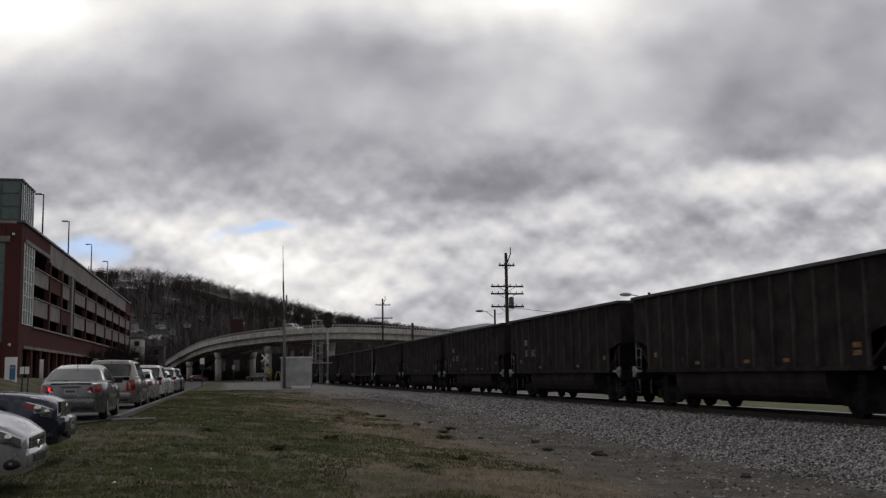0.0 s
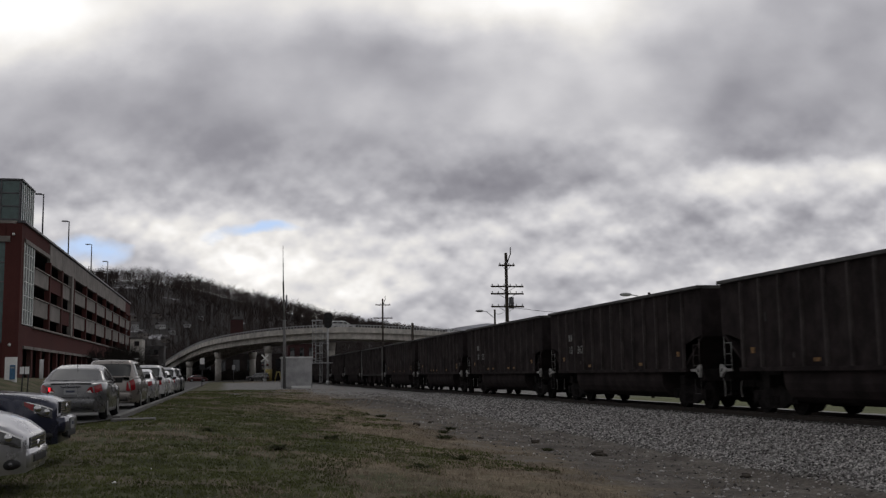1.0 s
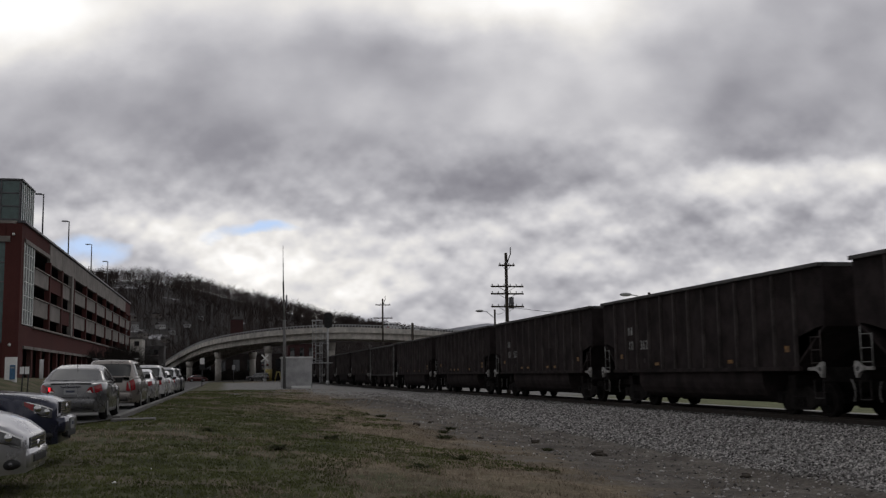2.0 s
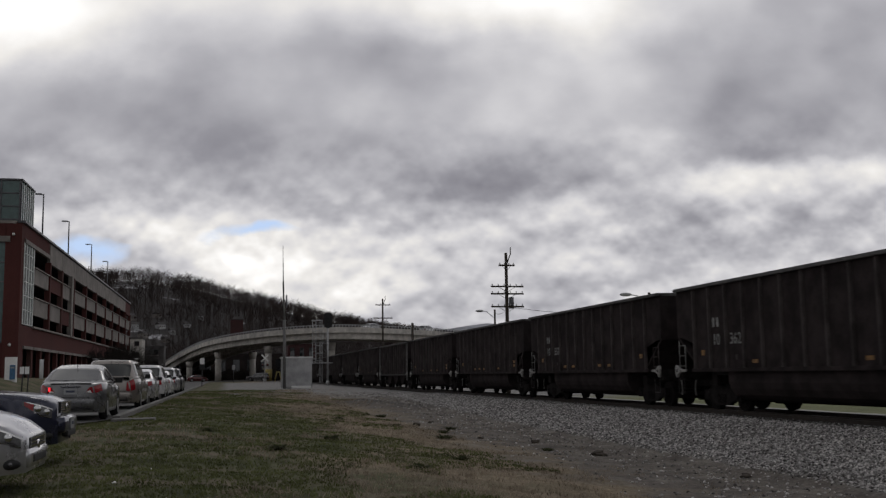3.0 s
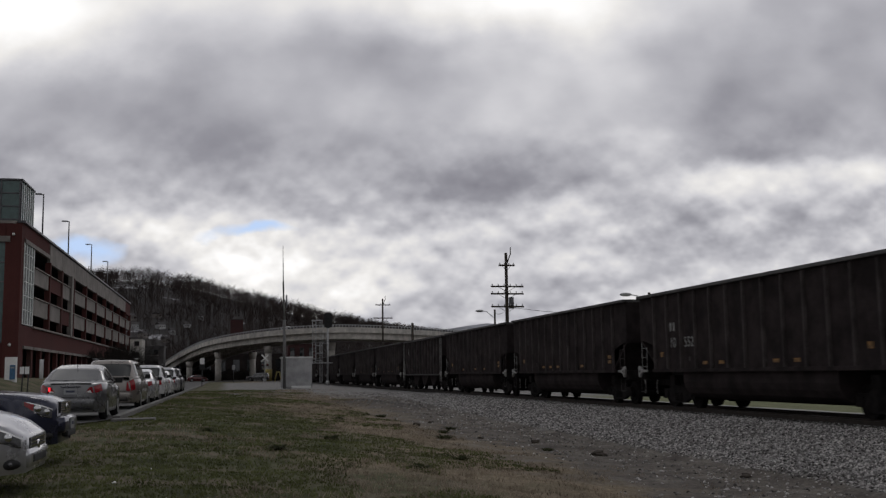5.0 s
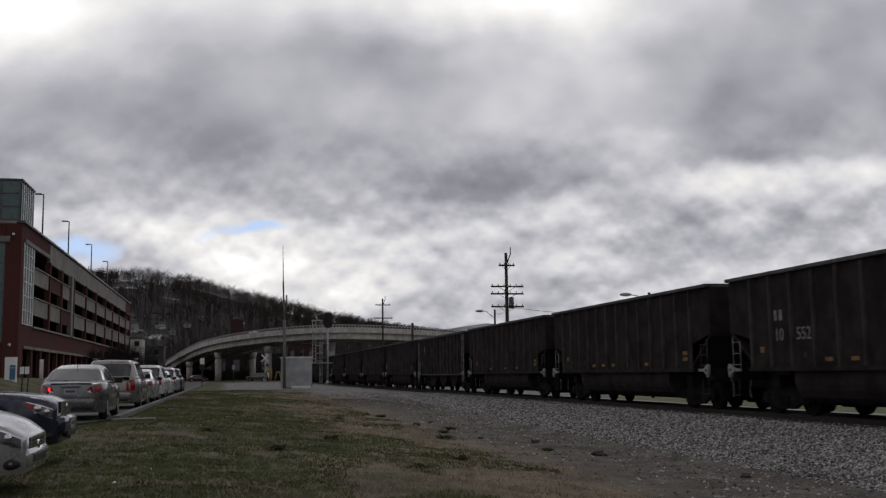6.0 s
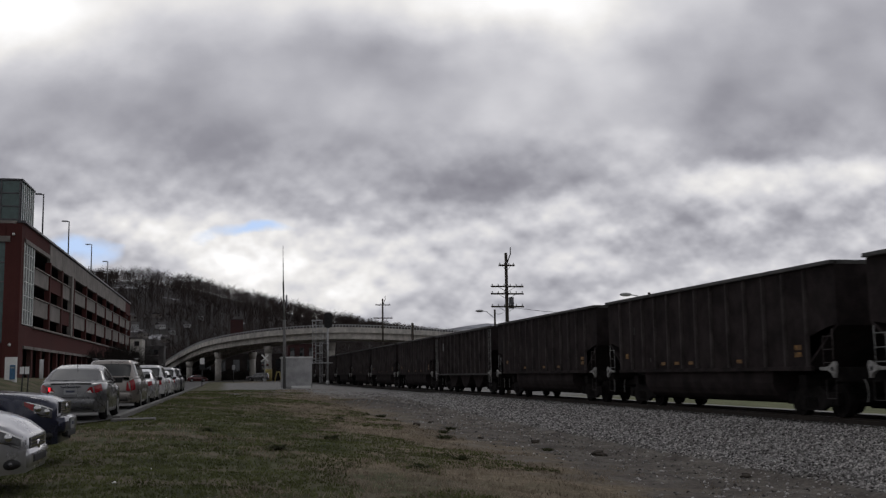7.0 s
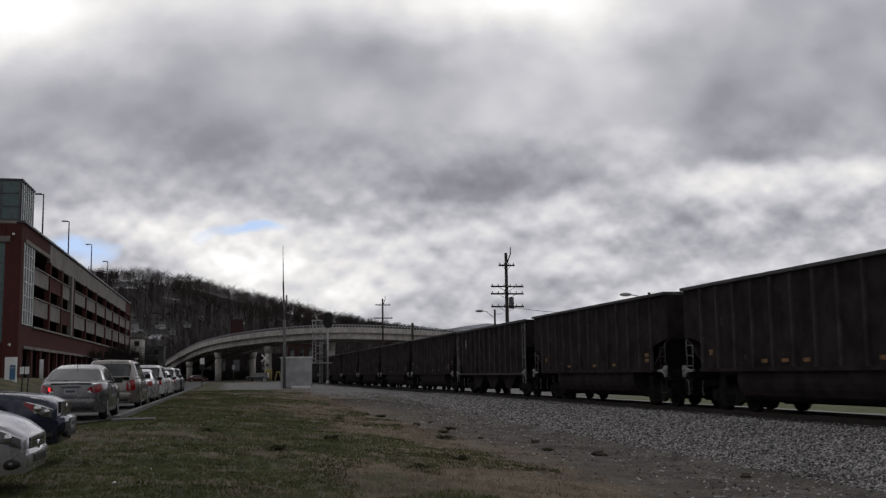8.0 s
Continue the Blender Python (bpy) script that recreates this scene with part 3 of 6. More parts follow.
def coal_car(index):
    """A bathtub coal gondola: ribbed sides, belly between the trucks, raised ends."""
    car = empty("coal_gondola", label="black ribbed steel coal gondola rolling on the rails", category="rail car", group="cars of the coal train")
    H, sill, half = 3.83, 1.24, CAR_L / 2
    rim, panel = half - 0.04, 1.36
    # side sheets with the lower corners cut away at the ends
    for x in (-1, 1):
        bm = bmesh.new()
        out = [(-half, 2.28), (-half, H - 0.1), (half, H - 0.1), (half, 2.28), (half - 0.45, 2.22), (half - panel + 0.1, 2.02), (half - panel, 1.8), (half - panel, sill),
               (-half + panel, sill), (-half + panel, 1.8), (-half + panel - 0.1, 2.02), (-half + 0.45, 2.22)]
        add_prism(bm, out, "x", x * (SIDE - 0.10), x * (SIDE - 0.08))
        part("side_sheet", bm, M["car_body"], car)
        bm = bmesh.new()
        add_box(bm, (x * (SIDE - 0.04), 0, H - 0.05), (0.16, CAR_L, 0.10), 0, 0.015)
        part("top_chord", bm, M["chord"], car, "worn lighter top rail")
        bm = bmesh.new()
        add_box(bm, (x * (SIDE - 0.05), 0, sill - 0.02), (0.11, CAR_L - 2 * panel + 0.5, 0.11), 0, 0.015)
        part("side_sill", bm, M["car_body"], car)
        for k in range(13):
            y = -6.17 + 1.028 * k
            bm = bmesh.new()
            pts = [(x * (SIDE - 0.082), y - 0.05), (x * SIDE, y - 0.032), (x * SIDE, y + 0.032), (x * (SIDE - 0.082), y + 0.05)]
            add_prism(bm, pts, "z", sill + 0.03, H - 0.1)
            part("rib", bm, M["rib"], car)
    for s in (-1, 1):
        bm = bmesh.new()
        add_prism(bm, [(s * half, 2.25), (s * half, H - 0.02), (s * (half - 0.05), H - 0.02), (s * (half - 0.05), 2.3), (s * (half - 1.5), 1.25), (s * (half - 1.45), 1.2)], "x", -SIDE + 0.09, SIDE - 0.09)
        part("slope_end", bm, M["car_body"], car)
        boxed("end_chord", (0, s * (half - 0.03), H - 0.05), (2 * SIDE - 0.26, 0.1, 0.1), M["chord"], car)
    bm = bmesh.new()
    add_prism(bm, [(-1.46, 1.3), (1.46, 1.3), (1.46, 0.86), (1.40, 0.68), (1.28, 0.50), (1.08, 0.38), (0.6, 0.29), (-0.6, 0.29), (-1.08, 0.38), (-1.28, 0.50), (-1.40, 0.68), (-1.46, 0.86)], "y", -4.25, 4.25)
    part("belly", bm, M["car_body"], car, "rounded black tub below the side sill")
    bm = bmesh.new()
    rows = [[bm.verts.new((-1.5 + 3.0 * i / 10, -half + 0.1 + (CAR_L - 0.2) * j / 40, 3.15 + 0.4 * (1 - abs(i - 5) / 5) ** 0.7 + 0.12 * noise.noise((i * 0.9, j * 0.7, index)))) for i in range(11)] for j in range(41)]
    for r0, r1 in zip(rows, rows[1:]):
        for i in range(10):
            bm.faces.new((r0[i], r0[i + 1], r1[i + 1], r1[i]))
    part("coal_load", bm, M["truck"], car, "heaped black coal below the rim")
    for s in (-1, 1):
        end_gear(car, s, half)
    truck_parts(car, 5.45)
    # orange reflector squares and stencilled marks on both sides
    for x in (-1, 1):
        low = {0: (2.55, -0.5, -2.6), 1: (2.55, -2.6), 2: (2.55, 1.5, -1.57, -2.6), 3: (2.57, 1.54, 0.51, -2.6)}[index]
        marks = [(5.68, 1.75, 0.16)] + [(y, 1.45, 0.10) for y in low] + ([(-5.68, 1.76, 0.13), (-5.68, 1.58, 0.12)] if index in (0, 3) else [(-5.68, 1.74, 0.16)])
        for y, z, h in marks:
            boxed("reflector", (x * (SIDE - 0.074), y, z), (0.012, 0.30 if h < 0.15 else 0.22, h), M["orange"], car, "faded orange reflector")
        boxed("mark_tick", (x * (SIDE - 0.074), 3.6, 1.58), (0.01, 0.09, 0.15), M["rib"], car, "small faded stencil")
        stencil(car, x, index)
    return car


def stencil(car, x, index):
    """Car number in white figures; the owner's mark is plain bars."""
    words = {1: ("10", "362"), 2: ("10", "552")}.get(index)
    face, turn = x * (SIDE - 0.072), radians(90 if x > 0 else -90)
    base = 4.8
    if not words:
        boxed("mark_bar", (face, base + 0.13, 2.64), (0.01, 0.10, 0.26), M["faint"], car, "worn-off stencil")
        return
    for i in range(2):
        boxed("mark_bar", (face, base + 0.13 - 0.26 * i, 2.64), (0.01, 0.13, 0.28), M["mark"], car, "white stencilled mark")
    for word, y in ((words[0], base - 0.02), (words[1], base - 1.19)):
        cu = bpy.data.curves.new("number", "FONT")
        cu.body, cu.size, cu.extrude, cu.align_x = word, 0.46, 0.004, "CENTER"
        tmp = bpy.data.objects.new("number", cu)
        me = bpy.data.meshes.new_from_object(tmp)
        bpy.data.objects.remove(tmp)
        me.materials.clear()
        me.materials.append(M["mark"])
        ob = new("number", me)
        ob.parent = car
        ob.location = (face, y, 1.97)
        ob.rotation_euler = (radians(90), 0, turn)
        ob["label"] = "white stencilled number"


def hopper_car():
    """A three-bay ribbed hopper with pale sill and ladders."""
    car = empty("coal_hopper", label="black ribbed hopper with pale side sill and ladder", category="rail car", group="cars of the coal train")
    H, sill, half = 3.80, 1.15, CAR_L / 2
    for x in (-1, 1):
        bm = bmesh.new()
        add_prism(bm, [(-half + 1.2, sill), (-half, 2.5), (-half, H - 0.1), (half, H - 0.1), (half, 2.5), (half - 1.2, sill)], "x", x * (SIDE - 0.10), x * (SIDE - 0.08))
        part("side_sheet", bm, M["car_body"], car)
        boxed("top_chord", (x * (SIDE - 0.04), 0, H - 0.06), (0.16, CAR_L, 0.12), M["chord"], car, "", 0, 0.015)
        boxed("side_sill", (x * (SIDE - 0.03), 0, sill), (0.12, CAR_L - 0.3, 0.10), M["faint"], car, "faded pale side sill", 0, 0.015)
        for k in range(12):
            y = -5.9 + 1.073 * k
            boxed("rib", (x * (SIDE - 0.04), y, 2.45), (0.09, 0.12, 2.45), M["rib"], car)
        for s in (-1, 1):
            bm = bmesh.new()
            for k in (0.05, 0.5):
                add_rod(bm, (x * (SIDE - 0.0), s * (half - k), 0.7), (x * SIDE, s * (half - k), 3.6), 0.035 if k < 0.2 else 0.02, seg=6)
            for i in range(8):
                add_rod(bm, (x * SIDE, s * (half - 0.05), 0.9 + 0.36 * i), (x * SIDE, s * (half - 0.5), 0.9 + 0.36 * i), 0.016, seg=6)
            part("ladder", bm, M["pale"], car, "pale steel ladder")
        boxed("mark_bar", (x * (SIDE - 0.075), 5.0, 2.4), (0.012, 0.12, 1.9), M["pale"], car, "pale vertical stripe")
        boxed("mark_bar", (x * (SIDE - 0.075), 5.25, 2.95), (0.012, 0.4, 0.5), M["mark"], car)
    for c in (-3.3, 0, 3.3):
        bm = bmesh.new()
        add_prism(bm, [(c - 1.7, 1.3), (c + 1.7, 1.3), (c + 0.45, 0.4), (c - 0.45, 0.4)], "x", -1.3, 1.3)
        part("hopper_bay", bm, M["car_body"], car)
    for s in (-1, 1):
        bm = bmesh.new()
        add_prism(bm, [(s * half, 2.45), (s * half, H - 0.02), (s * (half - 0.05), H - 0.02), (s * (half - 0.05), 2.5), (s * (half - 2.6), 1.25), (s * (half - 2.5), 1.2)], "x", -SIDE + 0.09, SIDE - 0.09)
        part("slope_end", bm, M["car_body"], car)
    for s in (-1, 1):
        end_gear(car, s, half)
    truck_parts(car, 5.6)
    return car


def make_train():
    cars = {}
    for k in (0, 1, 2, 3):
        cars[k] = coal_car(k)
    cars[5] = hopper_car()
    for k in list(range(-2, 0)) + [4] + list(range(6, 15)):
        cars[k] = copy_thing(cars[(0, 3)[k % 2]], Matrix())
    return cars


TRAIN = make_train()


def train_y(k, t):
    return CAR_S0 + STEP * k - CAR_L / 2 - SPEED * t


# ---- garage ----
def make_garage():
    g = empty("parking_garage", label="red brick parking garage with pale precast panels", category="building")
    X, T = -19.45, 0.45
    y0, y1, top = 105.0, 221.0, 16.6
    rows = [(6.45, 7.72), (9.55, 10.95), (12.65, 14.1)]
    cols = [120.7, 129.5, 139.6, 151.6, 163.1, 175.7, 186.8, 198.4, 210.4, 220.6]
    bm = bmesh.new()
    # ground floor wall with its openings, up to the lowest sill
    add_box(bm, (X - T / 2, (y0 + y1) / 2, 5.37), (T, y1 - y0, 2.16))
    y = 107.0
    opens = []
    while y < 215:
        opens.append((y, y + 4.5))
        y += 5.4
    prev = y0
    for a, b in opens + [(y1, y1)]:
        add_box(bm, (X - T / 2, (prev + a) / 2, 2.1), (T, a - prev, 4.38))
        prev = b
    add_box(bm, (X - T / 2, (105.0 + 105.9) / 2, 11.5), (T, 0.9, 10.1))
    add_box(bm, (X - T / 2, (105.9 + 120.6) / 2, 15.6), (T, 14.7, 1.98))
    # near end wall round its tall window
    add_box(bm, (-20.2, y0 - T / 2, 8.2), (1.5, T, 16.2))
    add_box(bm, (-38.8, y0 - T / 2, 8.2), (24.6, T, 16.2))
    add_box(bm, (-23.7, y0 - T / 2, 15.6), (5.6, T, 1.4))
    add_box(bm, (-23.7, y0 - T / 2, 2.4), (5.6, T, 4.6))
    part("brick_wall", bm, M["brick"], g, "dark red brick wall")
    for a, b in opens:
        boxed("lintel", (X + 0.02, (a + b) / 2, 4.33), (0.3, b - a + 0.5, 0.28), M["precast"], g, "pale stone lintel")
    for k, c in enumerate(cols):
        boxed("column", (X - 0.1, c, 10.3), (0.6, 0.62, 7.7), M["brick"], g)
    boxed("column", (X + 0.05, 137.2, 10.3), (0.5, 1.5, 7.7), M["precast"], g, "pale precast pier")
    bays = list(zip([111.4] + cols[:-1], cols))
    for k, (a, b) in enumerate(bays):
        for r, (lo, hi) in enumerate(((7.72, 9.55), (10.95, 12.65))):
            brick = (k == 1 and r == 1) or (k == 2 and r == 0)
            boxed("panel", (X - 0.12, (a + b) / 2, (lo + hi) / 2), (0.3, b - a - 0.5, hi - lo - 0.1), M["brick" if brick else "precast"], g)
            boxed("sill", (X - 0.02, (a + b) / 2, hi + 0.03), (0.42, b - a - 0.4, 0.12), M["precast"], g)
        boxed("sill", (X - 0.02, (a + b) / 2, 6.5), (0.5, b - a, 0.2), M["precast"], g)
    for k, (a, b) in enumerate(bays[1:-1]):
        boxed("panel", (X - 0.1, (a + b) / 2, 15.18), (0.34, b - a - 0.04, 2.15), M["precast"], g)
    boxed("panel", (X - 0.1, (cols[-2] + cols[-1]) / 2, 15.0), (0.34, cols[-1] - cols[-2], 2.3), M["brick"], g)
    boxed("coping", (X - 0.1, (y0 + y1) / 2, 16.5), (0.7, y1 - y0 + 0.6, 0.2), M["pole_grey"], g, "dark metal coping")
    boxed("coping", (-32.25, y0 - 0.1, 16.42), (24.5, 0.7, 0.3), M["precast"], g)
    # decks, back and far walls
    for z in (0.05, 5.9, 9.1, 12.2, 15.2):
        boxed("deck", (-35.5, (y0 + y1) / 2, z), (31.2, y1 - y0 - 1.2, 0.5), M["inside_shade"], g)
    boxed("back_wall", (-51.2, (y0 + y1) / 2, 8.2), (0.4, y1 - y0, 16.4), M["brick"], g)
    boxed("end_wall", (-35.5, y1 - 0.2, 8.2), (31.0, 0.4, 16.4), M["brick"], g)
    boxed("core_wall", (-30.0, 160.0, 8.0), (0.3, 100.0, 15.5), M["inside_shade"], g)
    # glazed strip at the corner
    strip = boxed("corner_window", (X - 0.1, 108.6, 10.55), (0.12, 5.4, 8.0), M["tower_glass"], g, "tall glazed strip")
    for k in range(5):
        boxed("mullion", (X, 106.0 + 1.3 * k, 10.55), (0.14, 0.3, 8.0), M["frame_white"], strip, "white mullion")
    for k in range(6):
        boxed("transom", (X - 0.01, 108.6, 6.6 + 1.4 * k), (0.1, 5.4, 0.08), M["frame_white"], strip)
    boxed("lintel", (X + 0.02, 113.2, 14.75), (0.3, 14.6, 0.4), M["precast"], g)
    pane = boxed("end_window", (-23.7, y0 - 0.3, 9.8), (5.5, 0.1, 10.2), M["tower_glass"], g, "tall green window")
    for k in range(6):
        boxed("transom", (-23.7, y0 - 0.36, 4.9 + 1.9 * k), (5.5, 0.1, 0.1), M["pole_grey"], pane)
    boxed("lintel", (-23.5, y0 - 0.5, 14.75), (6.0, 0.3, 0.55), M["precast"], g)
    # glass stair tower on the roof
    tower = boxed("stair_tower", (-27.0, 108.6, 18.65), (14.4, 6.6, 4.1), M["tower_glass"], g, "green glass stair tower")
    for k in range(7):
        boxed("mullion", (-19.8, 105.35 + 1.08 * k, 18.65), (0.14, 0.14, 4.1), M["frame_white" if k else "pole_grey"], tower)
    for k in range(9):
        boxed("mullion", (-19.9 - 1.75 * k, 105.27, 18.65), (0.14, 0.14, 4.1), M["pole_grey"], tower)
    for k in range(4):
        boxed("transom", (-27.0, 105.27, 16.8 + 1.3 * k), (14.5, 0.1, 0.12), M["pole_grey"], tower)
    boxed("tower_cap", (-27.0, 108.6, 20.76), (14.7, 6.9, 0.16), M["pole_grey"], tower)
    for z, y in ((14.6, 0), (3.9, 0)):
        bm = bmesh.new()
        bmesh.ops.create_uvsphere(bm, u_segments=12, v_segments=8, radius=0.15, matrix=Matrix.Translation((-20.2, y0 - 0.6, z + 0.6)))
        part("wall_lamp", bm, M["frame_white"], g, "", True)


make_garage()


def roof_lamp(y, height):
    x, base = -21.0, 16.7
    lamp = empty("roof_lamp", label="slim dark lamp post on the garage roof", category="lamp post", group="lamp posts on the garage roof")
    rod("pole", (x, y, 15.4), (x, y, base + height), 0.11, M["pole_grey"], lamp, r1=0.07)
    rod("arm", (x, y, base + height - 0.1), (x - 0.35, y, base + height), 0.05, M["pole_grey"], lamp)
    boxed("head", (x - 0.55, y, base + height), (0.75, 0.35, 0.16), M["pole_grey"], lamp, "", 0, 0.04)
    return lamp


ROOF_LAMPS = [roof_lamp(y, h) for y, h in ((124.8, 6.02), (145.0, 5.82), (169.4, 5.73), (192.6, 5.56))]


# ---- viaduct ----
def curve_points(keys, n):
    """A smooth line through key places."""
    out = []
    P = [Vector(k) for k in keys]
    for i in range(1, len(P) - 2):
        for j in range(n):
            t = j / n
            a, b, c, d = P[i - 1], P[i], P[i + 1], P[i + 2]
            out.append(0.5 * ((2 * b) + (c - a) * t + (2 * a - 5 * b + 4 * c - d) * t * t + (3 * b - a - 3 * c + d) * t ** 3))
    out.append(P[-2])
    return out


DECK = curve_points([(-36, 410, -4.0), (-24, 352, 2.6), (-16.3, 310, 6.3), (-8.3, 273, 9.3), (-1.7, 246, 10.4), (9, 219, 11.0), (21.3, 206, 11.2), (35.2, 212, 11.1), (52.3, 232, 11.1), (71, 251, 11.2), (120, 290, 11.0), (180, 330, 11.0)], 10)


def deck_frame(i):
    a, b = DECK[max(0, i - 1)], DECK[min(len(DECK) - 1, i + 1)]
    d = (b - a).normalized()
    return DECK[i], Vector((-d.y, d.x, 0)).normalized()


def sweep(profile, lo=0, hi=None):
    """Draw a closed outline (away, up) along the deck line."""
    bm = bmesh.new()
    hi = len(DECK) if hi is None else hi
    rings = []
    for i in range(lo, hi):
        p, n = deck_frame(i)
        rings.append([bm.verts.new(p + n * a + Vector((0, 0, h))) for a, h in profile])
    m = len(profile)
    for r, s in zip(rings, rings[1:]):
        for k in range(m):
            bm.faces.new((r[k], r[(k + 1) % m], s[(k + 1) % m], s[k]))
    bm.faces.new(rings[0])
    bm.faces.new(rings[-1])
    bmesh.ops.recalc_face_normals(bm, faces=bm.faces)
    return bm


def make_viaduct():
    v = empty("viaduct", label="curved pale concrete road viaduct on round piers", category="bridge")
    part("deck", sweep([(0, -0.8), (0, -1.35), (11, -1.35), (11, -0.8)]), M["concrete"], v)
    part("parapet", sweep([(-0.05, -1.5), (0.35, -1.5), (0.35, -0.42), (-0.05, -0.42)]), M["concrete"], v, "pale concrete parapet")
    part("parapet", sweep([(10.7, -1.5), (11.1, -1.5), (11.1, -0.42), (10.7, -0.42)]), M["concrete"], v)
    for off in (0.7, 4.0, 7.2, 10.2):
        part("girder", sweep([(off, -2.75), (off + 0.55, -2.75), (off + 0.55, -1.3), (off, -1.3)]), M["concrete"], v)
    for side in (0.15, 10.9):
        rail = part("handrail", sweep([(side - 0.07, 0.0), (side + 0.07, 0.0), (side + 0.07, 0.13), (side - 0.07, 0.13)]), M["galv"], v, "pale grey steel rail")
        for i in range(12, len(DECK) - 1):
            for f in (0.0, 0.5):
                p, n = deck_frame(i)
                q, n2 = deck_frame(i + 1)
                c = p.lerp(q, f) + n * side
                boxed("rail_post", (c.x, c.y, c.z - 0.2), (0.2, 0.2, 0.46), M["galv"], rail)
    for x, y in ((-9.2, 282.0), (-1.5, 252.5), (9.2, 224.0), (21.6, 212.0), (36.5, 219.0), (54.0, 240.0), (6.7, 254.0)):
        near = min(range(len(DECK)), key=lambda i: (DECK[i] + deck_frame(i)[1] * 5.5 - Vector((x, y, DECK[i].z))).length)
        p, n = deck_frame(near)
        bm = bmesh.new()
        add_rod(bm, (x, y, -0.5), (x, y, p.z - 3.9), 0.75, seg=24)
        add_rod(bm, (x, y, p.z - 4.9), (x, y, p.z - 3.3), 0.75, 1.0, seg=24)
        part("pier", bm, M["concrete"], v, "", True)
    return v


make_viaduct()


# ---- hills ----
def ridge_height(x):
    """Skyline of the wooded ridge, at the crest line."""
    keys = [(-700, 60), (-420, 86), (-230, 88), (-110, 82.5), (-65, 83.5), (-28, 78), (19, 66), (47, 59), (84, 50), (111, 46), (148, 42), (185, 35), (240, 25), (320, 18), (500, 14), (900, 12)]
    for (a, p), (b, q) in zip(keys, keys[1:]):
        if a <= x <= b:
            return p + (q - p) * ease((x - a) / (b - a)) * 0.4 + (q - p) * 0.6 * (x - a) / (b - a)
    return 12.0


def hill_z(x, y):
    f = ease((y - 380.0) / 470.0) if y < 850 else 1 - 0.5 * ease((y - 850.0) / 500.0)
    return -1.0 + (ridge_height(x) - 6.5) * f + 3.0 * noise.noise((x * 0.012, y * 0.012, 0.0)) * f


# places and sizes of clearings in the woods
CLEARINGS = ((-62, 752, 22), (-66, 728, 14), (-40, 775, 9), (-34, 690, 8), (-78, 590, 12), (-52, 570, 14), (-34, 560, 10), (8, 630, 7), (40, 690, 7))


def hill_material():
    """Leaf litter, with old snow lying in the clearings."""
    m = surface("leaf_litter_slope", (0.021, 0.017, 0.0165), 0.95, 0.0, 0.5, 0.025, 0.22, 0.0, patch=0.7)
    tree = m.node_tree
    shader = tree.nodes["Principled BSDF"]
    where = tree.nodes["Texture Coordinate"].outputs["Object"]
    ragged = wire(tree, "ShaderNodeTexNoise", in_2=0.11, in_3=6.0, in_4=0.7)
    tree.links.new(where, ragged.inputs[0])
    cover = None
    for cx, cy, r in CLEARINGS:
        d = tree.nodes.new("ShaderNodeVectorMath")
        d.operation = "DISTANCE"
        d.inputs[1].default_value = (cx, cy, hill_z(cx, cy))
        tree.links.new(where, d.inputs[0])
        patch = calc(tree, "MULTIPLY_ADD", calc(tree, "DIVIDE", d.outputs["Value"], r), -1.0, 1.0)
        cover = patch if cover is None else calc(tree, "MAXIMUM", cover, patch)
    snow = calc(tree, "MULTIPLY_ADD", calc(tree, "ADD", calc(tree, "MAXIMUM", cover, -1.0), calc(tree, "MULTIPLY", calc(tree, "SUBTRACT", ragged.outputs[0], 0.60), 5.0)), 4.0, 0.0, True)
    old = shader.inputs["Base Color"].links[0].from_socket
    tree.links.new(blend(tree, snow, old, (0.36, 0.36, 0.38)), shader.inputs["Base Color"])
    return m


HOUSES = ((-62, 770, 9, 3), (-53, 765, 6, 3), (-40, 785, 8, 3), (-82, 575, 8, 4), (-55, 562, 6, 3.5), (-48, 578, 7, 4), (-42, 555, 6, 3.5), (-35, 584, 7, 3.5), (-28, 570, 5, 3), (-21, 592, 6, 3), (-52, 603, 6, 3.5), (-39, 615, 6, 3), (-14, 622, 6, 3), (-30, 545, 5, 3))


